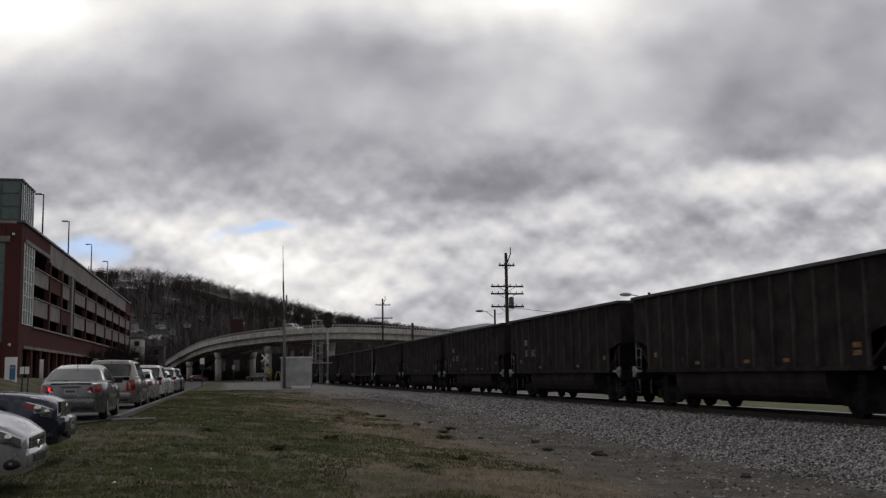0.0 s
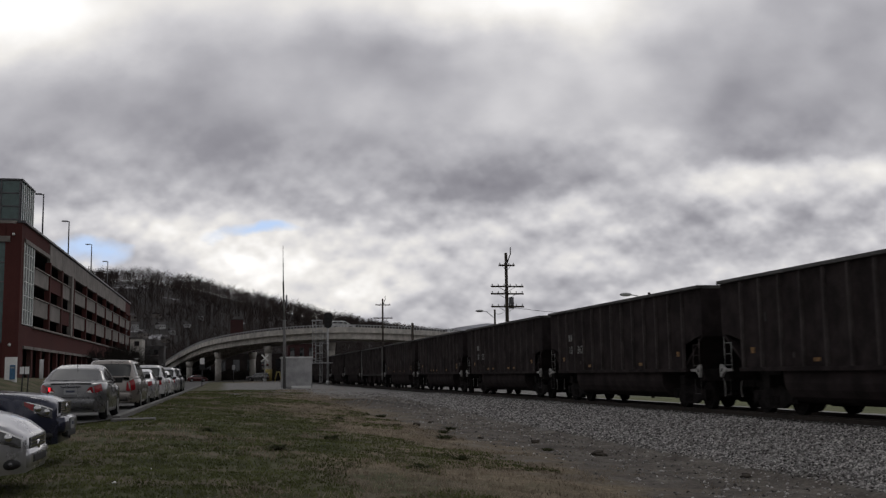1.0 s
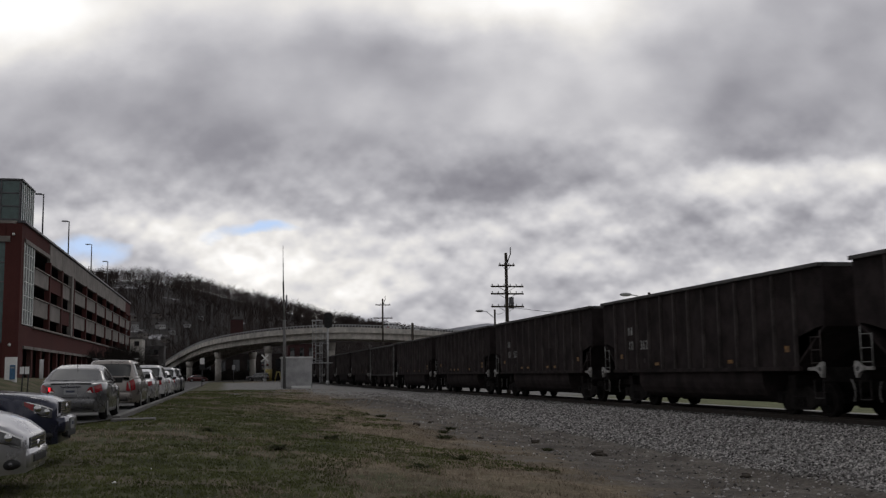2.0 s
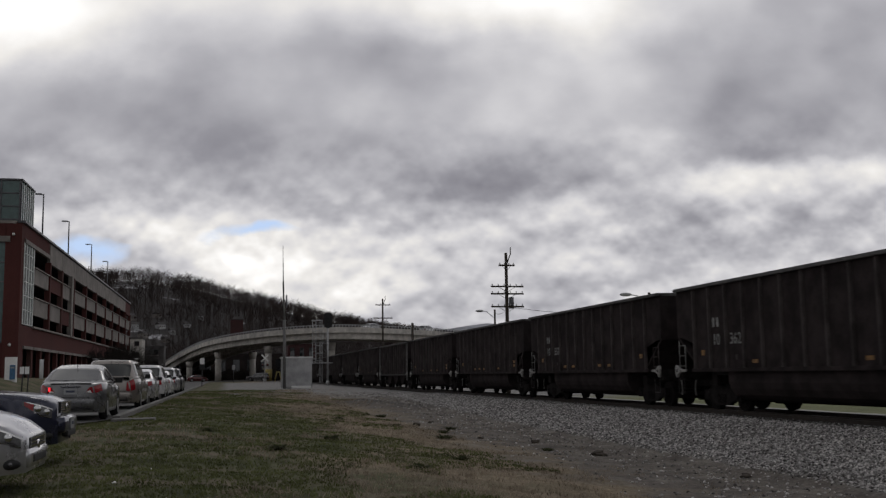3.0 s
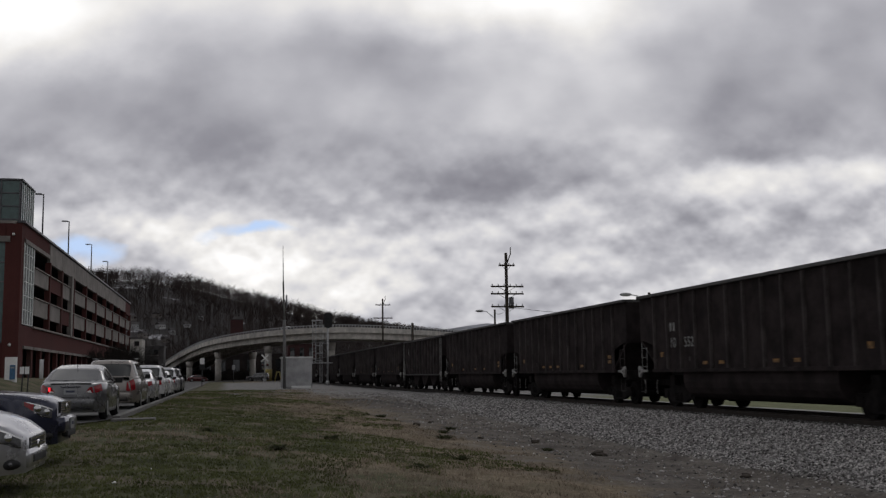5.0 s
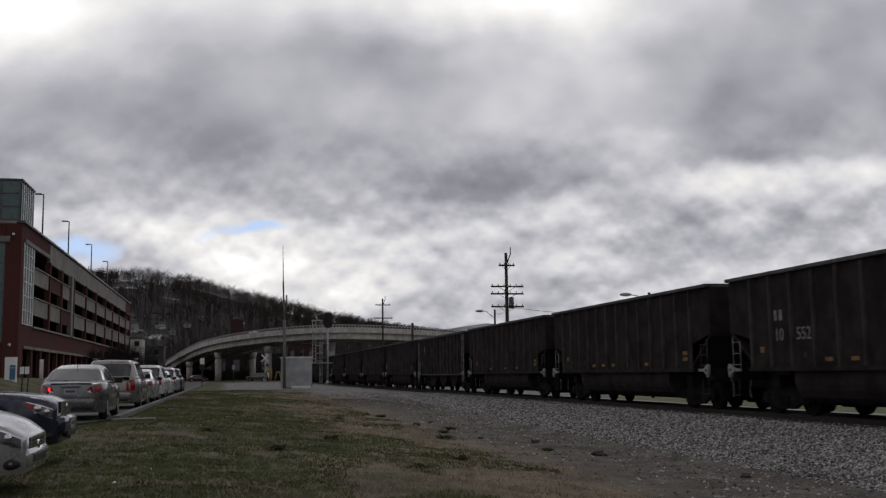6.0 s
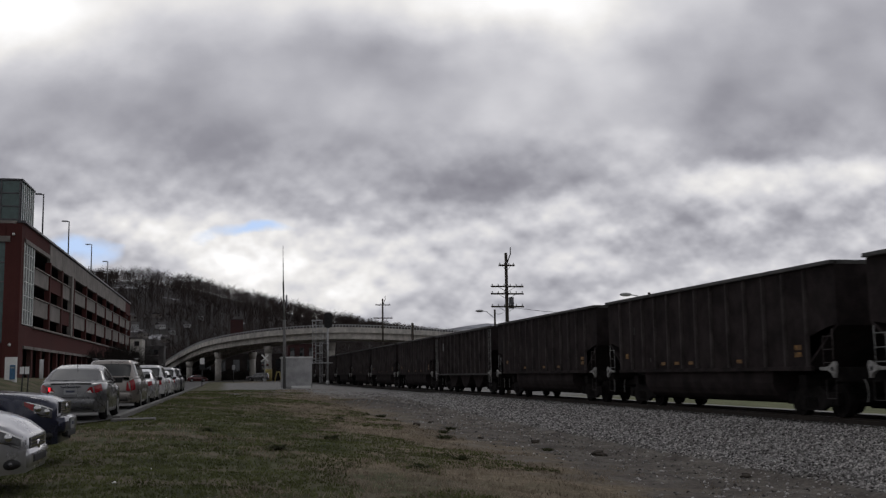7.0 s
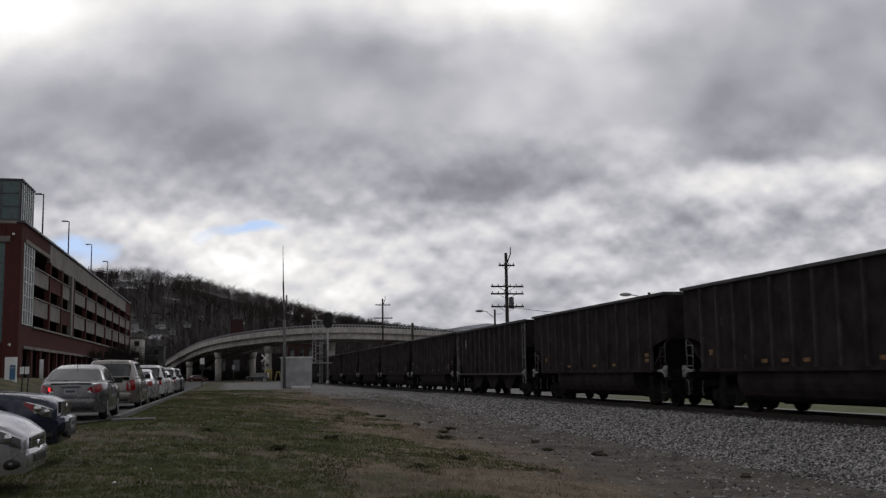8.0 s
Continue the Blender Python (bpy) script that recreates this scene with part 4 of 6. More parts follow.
def make_hill():
    xs = [-700 + 20 * i for i in range(81)]
    ys = [290 + 20 * j for j in range(53)]
    verts = [(x, y, hill_z(x, y)) for y in ys for x in xs]
    n = len(xs)
    faces = [(j * n + i, j * n + i + 1, (j + 1) * n + i + 1, (j + 1) * n + i) for j in range(len(ys) - 1) for i in range(n - 1)]
    tagged(new("hill", raw_mesh("hill", verts, faces, hill_material(), True)), "brown winter hillside under bare woods", "hill", kind="structure")
    verts, faces = [], []
    rnd = random.Random(7)

    def limb(a, b, w0, w1):
        d = (b - a).normalized()
        for side in (Vector((1, 0, 0)), Vector((0, 1, 0))):
            s = (side - d * side.dot(d)).normalized()
            k = len(verts)
            verts.extend((a - s * w0, a + s * w0, b + s * w1, b - s * w1))
            faces.append((k, k + 1, k + 2, k + 3))

    for i in range(21000):
        crest = i < 700
        x = rnd.uniform(-330, 420)
        y = rnd.uniform(825, 868) if crest else 310 + 530 * rnd.random()
        if any(abs(x - h[0]) < h[2] * 0.45 and h[1] - 14 < y < h[1] + 5 for h in HOUSES):
            continue
        if any(abs(x - c[0]) < c[2] * 0.55 and -45 < y - c[1] < 12 for c in CLEARINGS) and rnd.random() < 0.85:
            continue
        base = Vector((x, y, hill_z(x, y) - 0.3))
        clump = 0.5 + 0.5 * noise.noise((x * 0.045, y * 0.02, 3.0)) + 0.35 * noise.noise((x * 0.16, y * 0.05, 8.0))
        if crest and clump < 0.32:
            continue
        h = (rnd.uniform(6.5, 11) + (4.5 * (clump - 0.5) if y > 780 else 0.0)) * (1.0 - 0.5 * ease((x - 40) / 120)) * (0.55 + 0.45 * ease((y - 380) / 300))
        tip = base + Vector((rnd.uniform(-1, 1), rnd.uniform(-1, 1), h))
        limb(base, tip, 0.11, 0.03)
        for k in range(16 if crest else 9):
            f = rnd.uniform(0.2, 0.95)
            a = base.lerp(tip, f)
            turn = rnd.uniform(0, 6.28)
            ln = h * rnd.uniform(0.18, 0.46) * (1.3 - 0.6 * f)
            b = a + Vector((math.cos(turn) * ln * 0.8, math.sin(turn) * ln * 0.8, ln * 0.75))
            limb(a, b, 0.055, 0.025)
            for q in range(2):
                e = a.lerp(b, rnd.uniform(0.3, 1.0))
                limb(e, e + Vector((rnd.uniform(-1.3, 1.3), rnd.uniform(-1.3, 1.3), rnd.uniform(0.4, 1.8))), 0.04, 0.022)
    tagged(new("bare_woods", raw_mesh("bare_woods", verts, faces, M["bark"])), "leafless grey-brown woods covering the hillside", "woods", kind="stuff")
    # a thicket on the flat beyond the viaduct, darkened for the shade there
    verts, faces = [], []
    for i in range(1500):
        x, y = rnd.uniform(-40, 60), rnd.uniform(292, 340)
        base = Vector((x, y, hill_z(x, y) - 0.2))
        h = rnd.uniform(2.5, 5.0)
        for k in range(9):
            turn, f = rnd.uniform(0, 6.28), rnd.uniform(0.1, 0.5)
            a = base + Vector((0, 0, h * f * 0.5))
            b = a + Vector((math.cos(turn) * h * 0.3, math.sin(turn) * h * 0.3, h * rnd.uniform(0.3, 0.8)))
            limb(a, b, 0.09, 0.03)
            for q in range(2):
                e = a.lerp(b, rnd.uniform(0.3, 1.0))
                limb(e, e + Vector((rnd.uniform(-1, 1), rnd.uniform(-1, 1), rnd.uniform(0.3, 1.4))), 0.06, 0.03)
    tagged(new("thicket", raw_mesh("thicket", verts, faces, M["thicket"])), "leafless thicket on the flat, coloured dark for the viaduct's shade", "thicket", kind="stuff")


make_hill()


def make_far_ridge():
    verts, faces = [], []
    for i in range(41):
        x = 100 + 60 * i
        h = 88 + 48 * math.exp(-((x - 720) / 190) ** 2) - 30 * ease((x - 900) / 900) + 6 * noise.noise((x * 0.02, 0, 0))
        verts += [(x, 2300, -5), (x, 2450, h * 0.65), (x, 2700, h), (x, 3000, -5)]
    for i in range(40):
        for k in range(3):
            faces.append((4 * i + k, 4 * i + 4 + k, 4 * i + 5 + k, 4 * i + 1 + k))
    # distance haze is put into the ridge's pale blue-grey colour
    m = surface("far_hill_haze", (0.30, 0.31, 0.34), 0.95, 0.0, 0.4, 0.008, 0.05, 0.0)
    tagged(new("far_ridge", raw_mesh("far_ridge", verts, faces, m, True)), "distant ridge beyond the bridge, paled for haze", "hill", kind="structure")


make_far_ridge()


def house(x, y, w, d, h, wall, turn=0.0, z=None):
    z = hill_z(x, y) if z is None else z
    hs = empty("house", pose(x, y, z, 0, 0, turn), label="small pale house among bare trees on the hillside", category="house", group="houses on the hillside")
    boxed("wall", (0, 0, h / 2 - 1), (w, d, h + 2), wall, hs)
    bm = bmesh.new()
    add_prism(bm, [(-d / 2 - 0.4, h), (0, h + d * 0.32), (d / 2 + 0.4, h)], "x", -w / 2 - 0.3, w / 2 + 0.3)
    part("roof", bm, M["slate"], hs)
    for k in range(3):
        win = boxed("window", (-w / 3 + k * w / 3, -d / 2 - 0.02, h * 0.55), (0.45, 0.1, 0.6), M["glass"], hs)
        boxed("sill", (-w / 3 + k * w / 3, -d / 2 - 0.08, h * 0.55 - 0.36), (0.6, 0.2, 0.08), M["frame_white"], win)
    return hs


for hx, hy, hw, hh in HOUSES:
    house(hx, hy, hw * 0.55, 4.5, hh * 0.6, M[("plaster", "precast", "galv", "precast")[hy % 4]], (hx * 37) % 90 - 20)


# ---- poles, signal, equipment ----
def utility_pole(y, top, arms, can=True):
    x = 24.6
    p = empty("utility_pole", label="weathered timber utility pole with crossarms", category="utility pole", group="utility poles beyond the track")
    rod("shaft", (x, y, -0.7), (x, y, top), 0.19, M["timber"], p, r1=0.13)
    for z, w in arms:
        arm = boxed("crossarm", (x, y - 0.2, z), (w, 0.12, 0.14), M["timber"], p)
        n = 6 if w > 2.5 else 4
        for k in range(n):
            o = -w / 2 + 0.12 + (w - 0.24) * k / (n - 1)
            rod("insulator", (x + o, y - 0.2, z + 0.07), (x + o, y - 0.2, z + 0.24), 0.045, M["galv"], arm, seg=8)
        for s in (-1, 1):
            rod("brace", (x + s * w * 0.28, y - 0.16, z), (x, y - 0.16, z - 0.5), 0.02, M["timber"], arm, seg=6)
    rod("bayonet", (x + 0.1, y, top - 0.9), (x + 0.42, y, top - 0.1), 0.05, M["timber"], p)
    rod("bayonet_tip", (x + 0.42, y, top - 0.1), (x + 0.42, y, top + 0.5), 0.045, M["timber"], p)
    if can:
        rod("transformer", (x + 0.42, y, top - 5.0), (x + 0.42, y, top - 4.0), 0.22, M["pole_grey"], p, seg=14)
    return p


utility_pole(87.6, 11.9, ((10.75, 1.5), (8.85, 3.0), (8.2, 3.0), (7.05, 3.0)))
utility_pole(161.0, 13.2, ((12.2, 2.4), (10.1, 3.1)), False)
stub = empty("stub_pole", label="short timber pole before the viaduct", category="utility pole")
rod("shaft", (24.6, 134.6, -0.7), (24.6, 134.6, 8.0), 0.2, M["timber"], stub, r1=0.17)


def street_lamp(x, y, top, arm):
    s = empty("street_lamp", label="cobra-head street lamp on a grey pole", category="street lamp", group="street lamps beyond the track")
    rod("pole", (x, y, -0.7), (x, y, top), 0.12, M["timber"], s, r1=0.1)
    rod("arm", (x, y, top - 1.0), (x - arm * 0.6, y, top - 0.25), 0.035, M["galv"], s)
    rod("arm", (x - arm * 0.6, y, top - 0.25), (x - arm, y, top - 0.15), 0.035, M["galv"], s)
    bm = bmesh.new()
    bmesh.ops.create_uvsphere(bm, u_segments=14, v_segments=8, radius=0.5, matrix=Matrix.Translation((x - arm - 0.3, y, top - 0.15)) @ Matrix.Diagonal((0.9, 0.4, 0.28, 1)))
    part("head", bm, M["galv"], s, "", True)
    return s


street_lamp(28.5, 106.4, 8.0, 1.4)
street_lamp(29.8, 68.3, 6.8, 1.5)


def make_wires():
    def span(a, b, sag, r=0.018):
        bm = bmesh.new()
        a, b = Vector(a), Vector(b)
        prev = a
        for i in range(1, 13):
            f = i / 12
            q = a.lerp(b, f) - Vector((0, 0, sag * 4 * f * (1 - f)))
            add_rod(bm, prev, q, r, seg=4)
            prev = q
        tagged(part("overhead_wire", bm, M["black"]), "thin sagging overhead wire between poles", "wire", "wires between the poles")

    span((24.9, 87.6, 7.3), (28.5, 106.4, 7.6), 0.4)
    span((24.9, 87.6, 7.0), (60, 95, 6.0), 0.6)


make_wires()


def make_cabinet():
    c = empty("relay_cabinet", label="silver aluminium railway relay house on a slab", category="cabinet")
    x0, x1, y, z0, z1 = 5.02, 7.70, 92.6, 0.02, 2.78
    cx, w = (x0 + x1) / 2, x1 - x0
    boxed("body", (cx, y + 1.0, (z0 + z1) / 2 + 0.05), (w, 2.0, z1 - z0 - 0.1), M["alu"], c, "", 0, 0.02)
    boxed("roof", (cx, y + 1.0, z1 + 0.04), (w + 0.16, 2.2, 0.12), M["frame_white"], c, "", 0, 0.03)
    for k in range(4):
        boxed("seam", (x0 + w * k / 3 * 0.98 + 0.03, y - 0.012, (z0 + z1) / 2), (0.04, 0.03, z1 - z0 - 0.2), M["galv"], c)
    boxed("hinge_bar", (x0 + 0.4, y - 0.02, 2.3), (0.5, 0.03, 0.06), M["galv"], c)
    boxed("slab", (cx + 0.35, y - 0.55, 0.20), (1.7, 0.9, 0.2), M["sign_white"], c, "bright concrete step")
    m = empty("radio_mast", label="tall slim steel antenna mast beside the relay house", category="mast")
    rod("lower_tube", (5.14, 90.9, 0.0), (5.10, 90.9, 6.1), 0.13, M["dull_galv"], m)
    rod("upper_tube", (5.10, 90.9, 6.1), (5.0, 90.9, 9.5), 0.075, M["dull_galv"], m)
    rod("whip", (5.0, 90.9, 9.5), (4.96, 90.9, 12.7), 0.045, M["dull_galv"], m, r1=0.02)
    rod("side_tube", (5.3, 90.9, 7.2), (5.3, 90.9, 8.3), 0.07, M["pole_grey"], m)


make_cabinet()


def make_signal():
    s = empty("railway_signal", label="railway signal with round black head, ladder and platform", category="railway signal")
    y, b = 122.2, 0.2
    rod("mast", (12.02, y, b), (12.02, y, 7.0), 0.11, M["galv"], s)
    rod("foot", (12.02, y, b - 0.2), (12.02, y, b + 0.35), 0.28, M["galv"], s, r1=0.2)
    bm = bmesh.new()
    add_box(bm, (12.05, y - 0.15, 7.75), (0.95, 0.14, 1.0), 0, 0.06)
    add_rod(bm, (12.05, y - 0.23, 8.25), (12.05, y - 0.1, 8.25), 0.475, seg=24)
    add_rod(bm, (12.05, y - 0.23, 7.25), (12.05, y - 0.1, 7.25), 0.475, seg=24)
    part("target_head", bm, M["black"], s, "black oval signal target")
    bm = bmesh.new()
    for a, z in ((0, 8.2), (0, 7.75), (0, 7.3)):
        add_rod(bm, (12.05, y - 0.5, z), (12.05, y - 0.2, z), 0.12, seg=12)
    part("hood", bm, M["black"], s)
    bm = bmesh.new()
    for x in (10.2, 10.6, 11.1, 11.35):
        add_rod(bm, (x, y, 2.6 if x < 11 else 0.3), (x, y, 7.7), 0.045, seg=6)
    part("tower_frame", bm, M["galv"], s)
    for i in range(13):
        rod("rung", (10.2, y, 2.8 + 0.4 * i), (10.6, y, 2.8 + 0.4 * i), 0.025, M["galv"], s, seg=6)
    for i in range(6):
        rod("rung", (10.6, y, 2.9 + 0.9 * i), (11.35, y, 2.9 + 0.9 * i), 0.03, M["galv"], s, seg=6)
    boxed("platform", (11.3, y, 2.65), (2.6, 0.7, 0.1), M["galv"], s)
    for x in (11.5, 11.8):
        rod("rail_post", (x, y, 5.0), (x, y, 6.3), 0.03, M["galv"], s, seg=6)
    rod("handrail", (11.35, y, 6.3), (12.0, y, 6.3), 0.03, M["galv"], s, seg=6)
    rod("handrail", (11.35, y, 5.0), (12.0, y, 5.0), 0.03, M["galv"], s, seg=6)
    boxed("cage", (10.75, y, 7.72), (1.3, 0.5, 0.08), M["galv"], s)


make_signal()


# ---- motor vehicles ----
def line_at(keys, y):
    if y <= keys[0][0]:
        return keys[0][1]
    for (a, p), (b, q) in zip(keys, keys[1:]):
        if y <= b:
            return p + (q - p) * ((y - a) / (b - a)) if b > a else q
    return keys[-1][1]


def soft_line(keys, y, r=0.10):
    return (line_at(keys, y - r) + 2 * line_at(keys, y) + line_at(keys, y + r)) / 4


STYLES = {
    # length, width, belt line (rear to front), cabin line, axle places, wheel radius, clearance
    "sedan": dict(L=4.50, W=1.72, belt=[(-2.25, 0.92), (-2.1, 1.00), (-1.55, 1.03), (0.9, 0.97), (1.6, 0.88), (2.05, 0.74), (2.25, 0.62)],
                  roof=[(-1.62, 1.03), (-1.0, 1.38), (-0.4, 1.50), (0.25, 1.49), (0.55, 1.42), (1.25, 0.95)], axles=(-1.36, 1.38), r=0.31, gc=0.20,
                  doors=((-1.25, -0.42), (-0.32, 0.62)), rear=(-1.55, -0.98), front=(0.6, 1.18)),
    "saloon": dict(L=4.84, W=1.86, belt=[(-2.42, 0.95), (-2.2, 1.04), (-1.6, 1.05), (0.85, 1.00), (1.6, 0.92), (2.0, 0.83), (2.25, 0.73), (2.36, 0.66), (2.42, 0.58)],
                   roof=[(-1.75, 1.05), (-1.0, 1.40), (-0.35, 1.48), (0.2, 1.46), (0.5, 1.38), (1.15, 0.98)], axles=(-1.40, 1.38), r=0.34, gc=0.19,
                   doors=((-1.3, -0.42), (-0.3, 0.55)), rear=(-1.65, -0.98), front=(0.55, 1.08)),
    "suv": dict(L=4.70, W=1.83, belt=[(-2.35, 0.95), (-2.2, 1.08), (0.75, 1.08), (1.3, 1.05), (1.9, 1.0), (2.22, 0.94), (2.35, 0.84)],
                roof=[(-2.32, 1.08), (-2.16, 1.60), (-1.9, 1.74), (0.0, 1.75), (0.3, 1.68), (1.05, 1.06)], axles=(-1.36, 1.36), r=0.37, gc=0.26,
                doors=((-2.0, -1.25), (-1.15, -0.32), (-0.22, 0.55)), rear=(-2.31, -2.12), front=(0.36, 0.98)),
    "van": dict(L=5.05, W=1.98, belt=[(-2.52, 0.95), (-2.4, 1.10), (0.9, 1.08), (1.6, 1.00), (2.2, 0.86), (2.52, 0.66)],
                roof=[(-2.50, 1.08), (-2.36, 1.60), (-2.14, 1.75), (-0.2, 1.77), (0.4, 1.70), (1.55, 1.00)], axles=(-1.5, 1.52), r=0.34, gc=0.22,
                doors=((-2.2, -1.2), (-1.1, -0.1), (0.0, 0.8)), rear=(-2.485, -2.32), front=(0.5, 1.45)),
}


class Shape:
    """The skin of a vehicle, as a surface over (lengthwise place, height round the section)."""

    def __init__(self, st):
        self.s = st

    def half(self, y):
        L, W = self.s["L"], self.s["W"]
        e = abs(y) / (L / 2)
        return W / 2 * (1 - 0.30 * max(0.0, (e - 0.72) / 0.28) ** 2.6)

    def low(self, y):
        z = self.s["gc"] + 0.10 * max(0.0, abs(y) / (self.s["L"] / 2) - 0.85) / 0.15 * 0.2
        R = self.s["r"] + 0.055
        for a in self.s["axles"]:
            d = abs(y - a)
            if d < R:
                z = max(z, self.s["r"] + math.sqrt(R * R - d * d))
        return z

    def body(self, y, a):
        """a: 0 at the sill, 1 at the middle of the hood."""
        w, top, low = self.half(y), soft_line(self.s["belt"], y), self.low(y)
        top = max(top, low + 0.06)
        keys = [(0.0, 0.955, 0.0), (0.12, 0.985, 0.14), (0.32, 1.0, 0.42), (0.5, 0.992, 0.68), (0.62, 0.965, 0.86), (0.70, 0.925, 0.955), (0.77, 0.85, 0.995), (1.0, 0.0, 1.03)]
        for (p, wx, f), (q, wy, g) in zip(keys, keys[1:]):
            if a <= q:
                t = (a - p) / (q - p)
                return Vector((w * (wx + (wy - wx) * t), y, low + (top - low) * (f + (g - f) * t)))
        return Vector((0, y, top))

    def cabin(self, y, a):
        belt, roof = soft_line(self.s["belt"], y), soft_line(self.s["roof"], y, 0.07)
        roof = max(roof, belt + 0.005)
        hi = max(z for _, z in self.s["roof"])
        full = max(0.05, hi - 1.0)
        w = self.half(y) * 0.925
        lean = 0.25 * (roof - belt) / full
        keys = [(0.0, 1.0, 0.0), (0.5, 1.0 - lean * 0.9, 0.86), (0.6, 1.0 - lean * 1.25, 0.955), (0.72, 0.62, 0.995), (1.0, 0.0, 1.02)]
        for (p, wx, f), (q, wy, g) in zip(keys, keys[1:]):
            if a <= q:
                t = (a - p) / (q - p)
                return Vector((w * (wx + (wy - wx) * t), y, belt - 0.01 + (roof - belt) * (f + (g - f) * t)))
        return Vector((0, y, roof))


def skin(bm, fn, ys, avals, lift=0.0, mirror=(1, -1)):
    for side in mirror:
        grid = []
        for y in ys:
            row = []
            for a in avals:
                p = fn(y, a)
                if lift:
                    n = (fn(y + 0.01, a) - fn(y - 0.01, a)).cross(fn(y, min(1, a + 0.01)) - fn(y, a - 0.01))
                    if n.length > 1e-9:
                        n.normalize()
                        if n.x < -1e-6 or (abs(n.x) < 1e-6 and n.z < 0):
                            n = -n
                        p = p + n * lift
                row.append(bm.verts.new((p.x * side, p.y, p.z)))
            grid.append(row)
        for r, s in zip(grid, grid[1:]):
            for k in range(len(avals) - 1):
                f = (r[k], r[k + 1], s[k + 1], s[k])
                bm.faces.new(f if side < 0 else f[::-1])


def steps(a, b, n):
    return [a + (b - a) * i / n for i in range(n + 1)]


def vehicle(style, paint, m, label, category="car", tail="tail", face=""):
    st = STYLES[style]
    sh = Shape(st)
    L, W, r = st["L"], st["W"], st["r"]
    v = empty({"sedan": "sedan_car", "saloon": "saloon_car", "suv": "sport_utility_car", "van": "minivan"}[style], m, label=label, category=category, group="cars parked along the street")
    # lower body with open wheel arches
    bm = bmesh.new()
    ys = sorted(set([round(y, 3) for y in steps(-L / 2, L / 2, 110)]))
    avals = [0, 0.06, 0.12, 0.22, 0.32, 0.41, 0.5, 0.56, 0.62, 0.66, 0.70, 0.735, 0.77, 0.85, 1.0]
    skin(bm, sh.body, ys, avals)
    for y in (-L / 2, L / 2):
        ring = [sh.body(y, a) for a in avals]
        ring = ring + [Vector((-p.x, p.y, p.z)) for p in reversed(ring[:-1])]
        bm.faces.new([bm.verts.new(p) for p in (ring if y < 0 else ring[::-1])])
    bmesh.ops.remove_doubles(bm, verts=bm.verts, dist=0.0005)
    part("body", bm, paint, v, "", True)
    bm = bmesh.new()
    add_box(bm, (0, 0, st["gc"] + 0.22), (W * 0.80, L * 0.93, 0.40))
    part("underbody", bm, M["black"], v)
    # cabin
    bm = bmesh.new()
    y0, y1 = st["roof"][0][0], st["roof"][-1][0]
    skin(bm, sh.cabin, steps(y0, y0 + 0.45, 18)[:-1] + steps(y0 + 0.45, y1, 40), [0, 0.17, 0.33, 0.5, 0.55, 0.6, 0.66, 0.72, 0.86, 1.0])
    bmesh.ops.remove_doubles(bm, verts=bm.verts, dist=0.0005)
    part("cabin", bm, paint, v, "", True)
    for a, b in st["doors"]:
        for side in (1, -1):
            bm = bmesh.new()
            skin(bm, sh.cabin, steps(a, b, 8), steps(0.06, 0.47, 3), 0.007, (side,))
            part("side_window", bm, M["glass"], v, "", True)
    for name, (a, b) in (("rear_window", st["rear"]), ("windscreen", st["front"])):
        bm = bmesh.new()
        skin(bm, sh.cabin, steps(a, b, 10), [0.66, 0.69, 0.72, 0.86, 1.0] if style in ("sedan", "saloon") or name == "windscreen" else [0.5, 0.55, 0.6, 0.72, 0.86, 1.0], 0.008)
        bmesh.ops.remove_doubles(bm, verts=bm.verts, dist=0.02)
        part(name, bm, M["screen" if style == "sedan" else "glass"], v, "", True)
    # door seams, handles and mirrors
    for side in (1, -1):
        for d in st["doors"]:
            bm = bmesh.new()
            skin(bm, sh.body, (d[0] - 0.01, d[0] + 0.004), steps(0.05, 0.68, 8), 0.003, (side,))
            part("door_seam", bm, M["black"], v)
            q = sh.body((d[0] + 0.12), 0.58)
            boxed("door_handle", (side * (q.x + 0.015), q.y, q.z), (0.03, 0.17, 0.03), paint, v)
        q = sh.cabin(st["front"][0] + 0.08, 0.02)
        bm = bmesh.new()
        add_box(bm, (side * (q.x + 0.14), q.y + 0.05, q.z + 0.07), (0.2, 0.1, 0.15), 0, 0.035)
        add_box(bm, (side * (q.x + 0.03), q.y + 0.06, q.z + 0.02), (0.1, 0.05, 0.05))
        part("wing_mirror", bm, M["black"], v)
    # wheels
    for y in st["axles"]:
        for side in (1, -1):
            x = side * (W / 2 - 0.115)
            bm = bmesh.new()
            bmesh.ops.create_cone(bm, cap_ends=True, segments=32, radius1=r, radius2=r, depth=0.21, matrix=Matrix.Translation((x, y, r)) @ Matrix.Rotation(math.pi / 2, 4, "Y"))
            bmesh.ops.bevel(bm, geom=[e for e in bm.edges if len(e.link_faces) == 2 and any(len(f.verts) > 8 for f in e.link_faces)], offset=0.035, segments=3, affect="EDGES")
            tyre = part("tyre", bm, M["rubber"], v, "", True)
            bm = bmesh.new()
            add_rod(bm, (x + side * 0.085, y, r), (x + side * 0.112, y, r), r * 0.66, r * 0.64, 28)
            for k in range(5):
                a = 2 * math.pi * k / 5
                add_box(bm, (x + side * 0.115, y + 0.33 * r * math.cos(a), r + 0.33 * r * math.sin(a)), (0.02, 0.1 * r, 0.1 * r))
            part("rim", bm, M["alloy"], tyre)
    # lamps
    e = L / 2
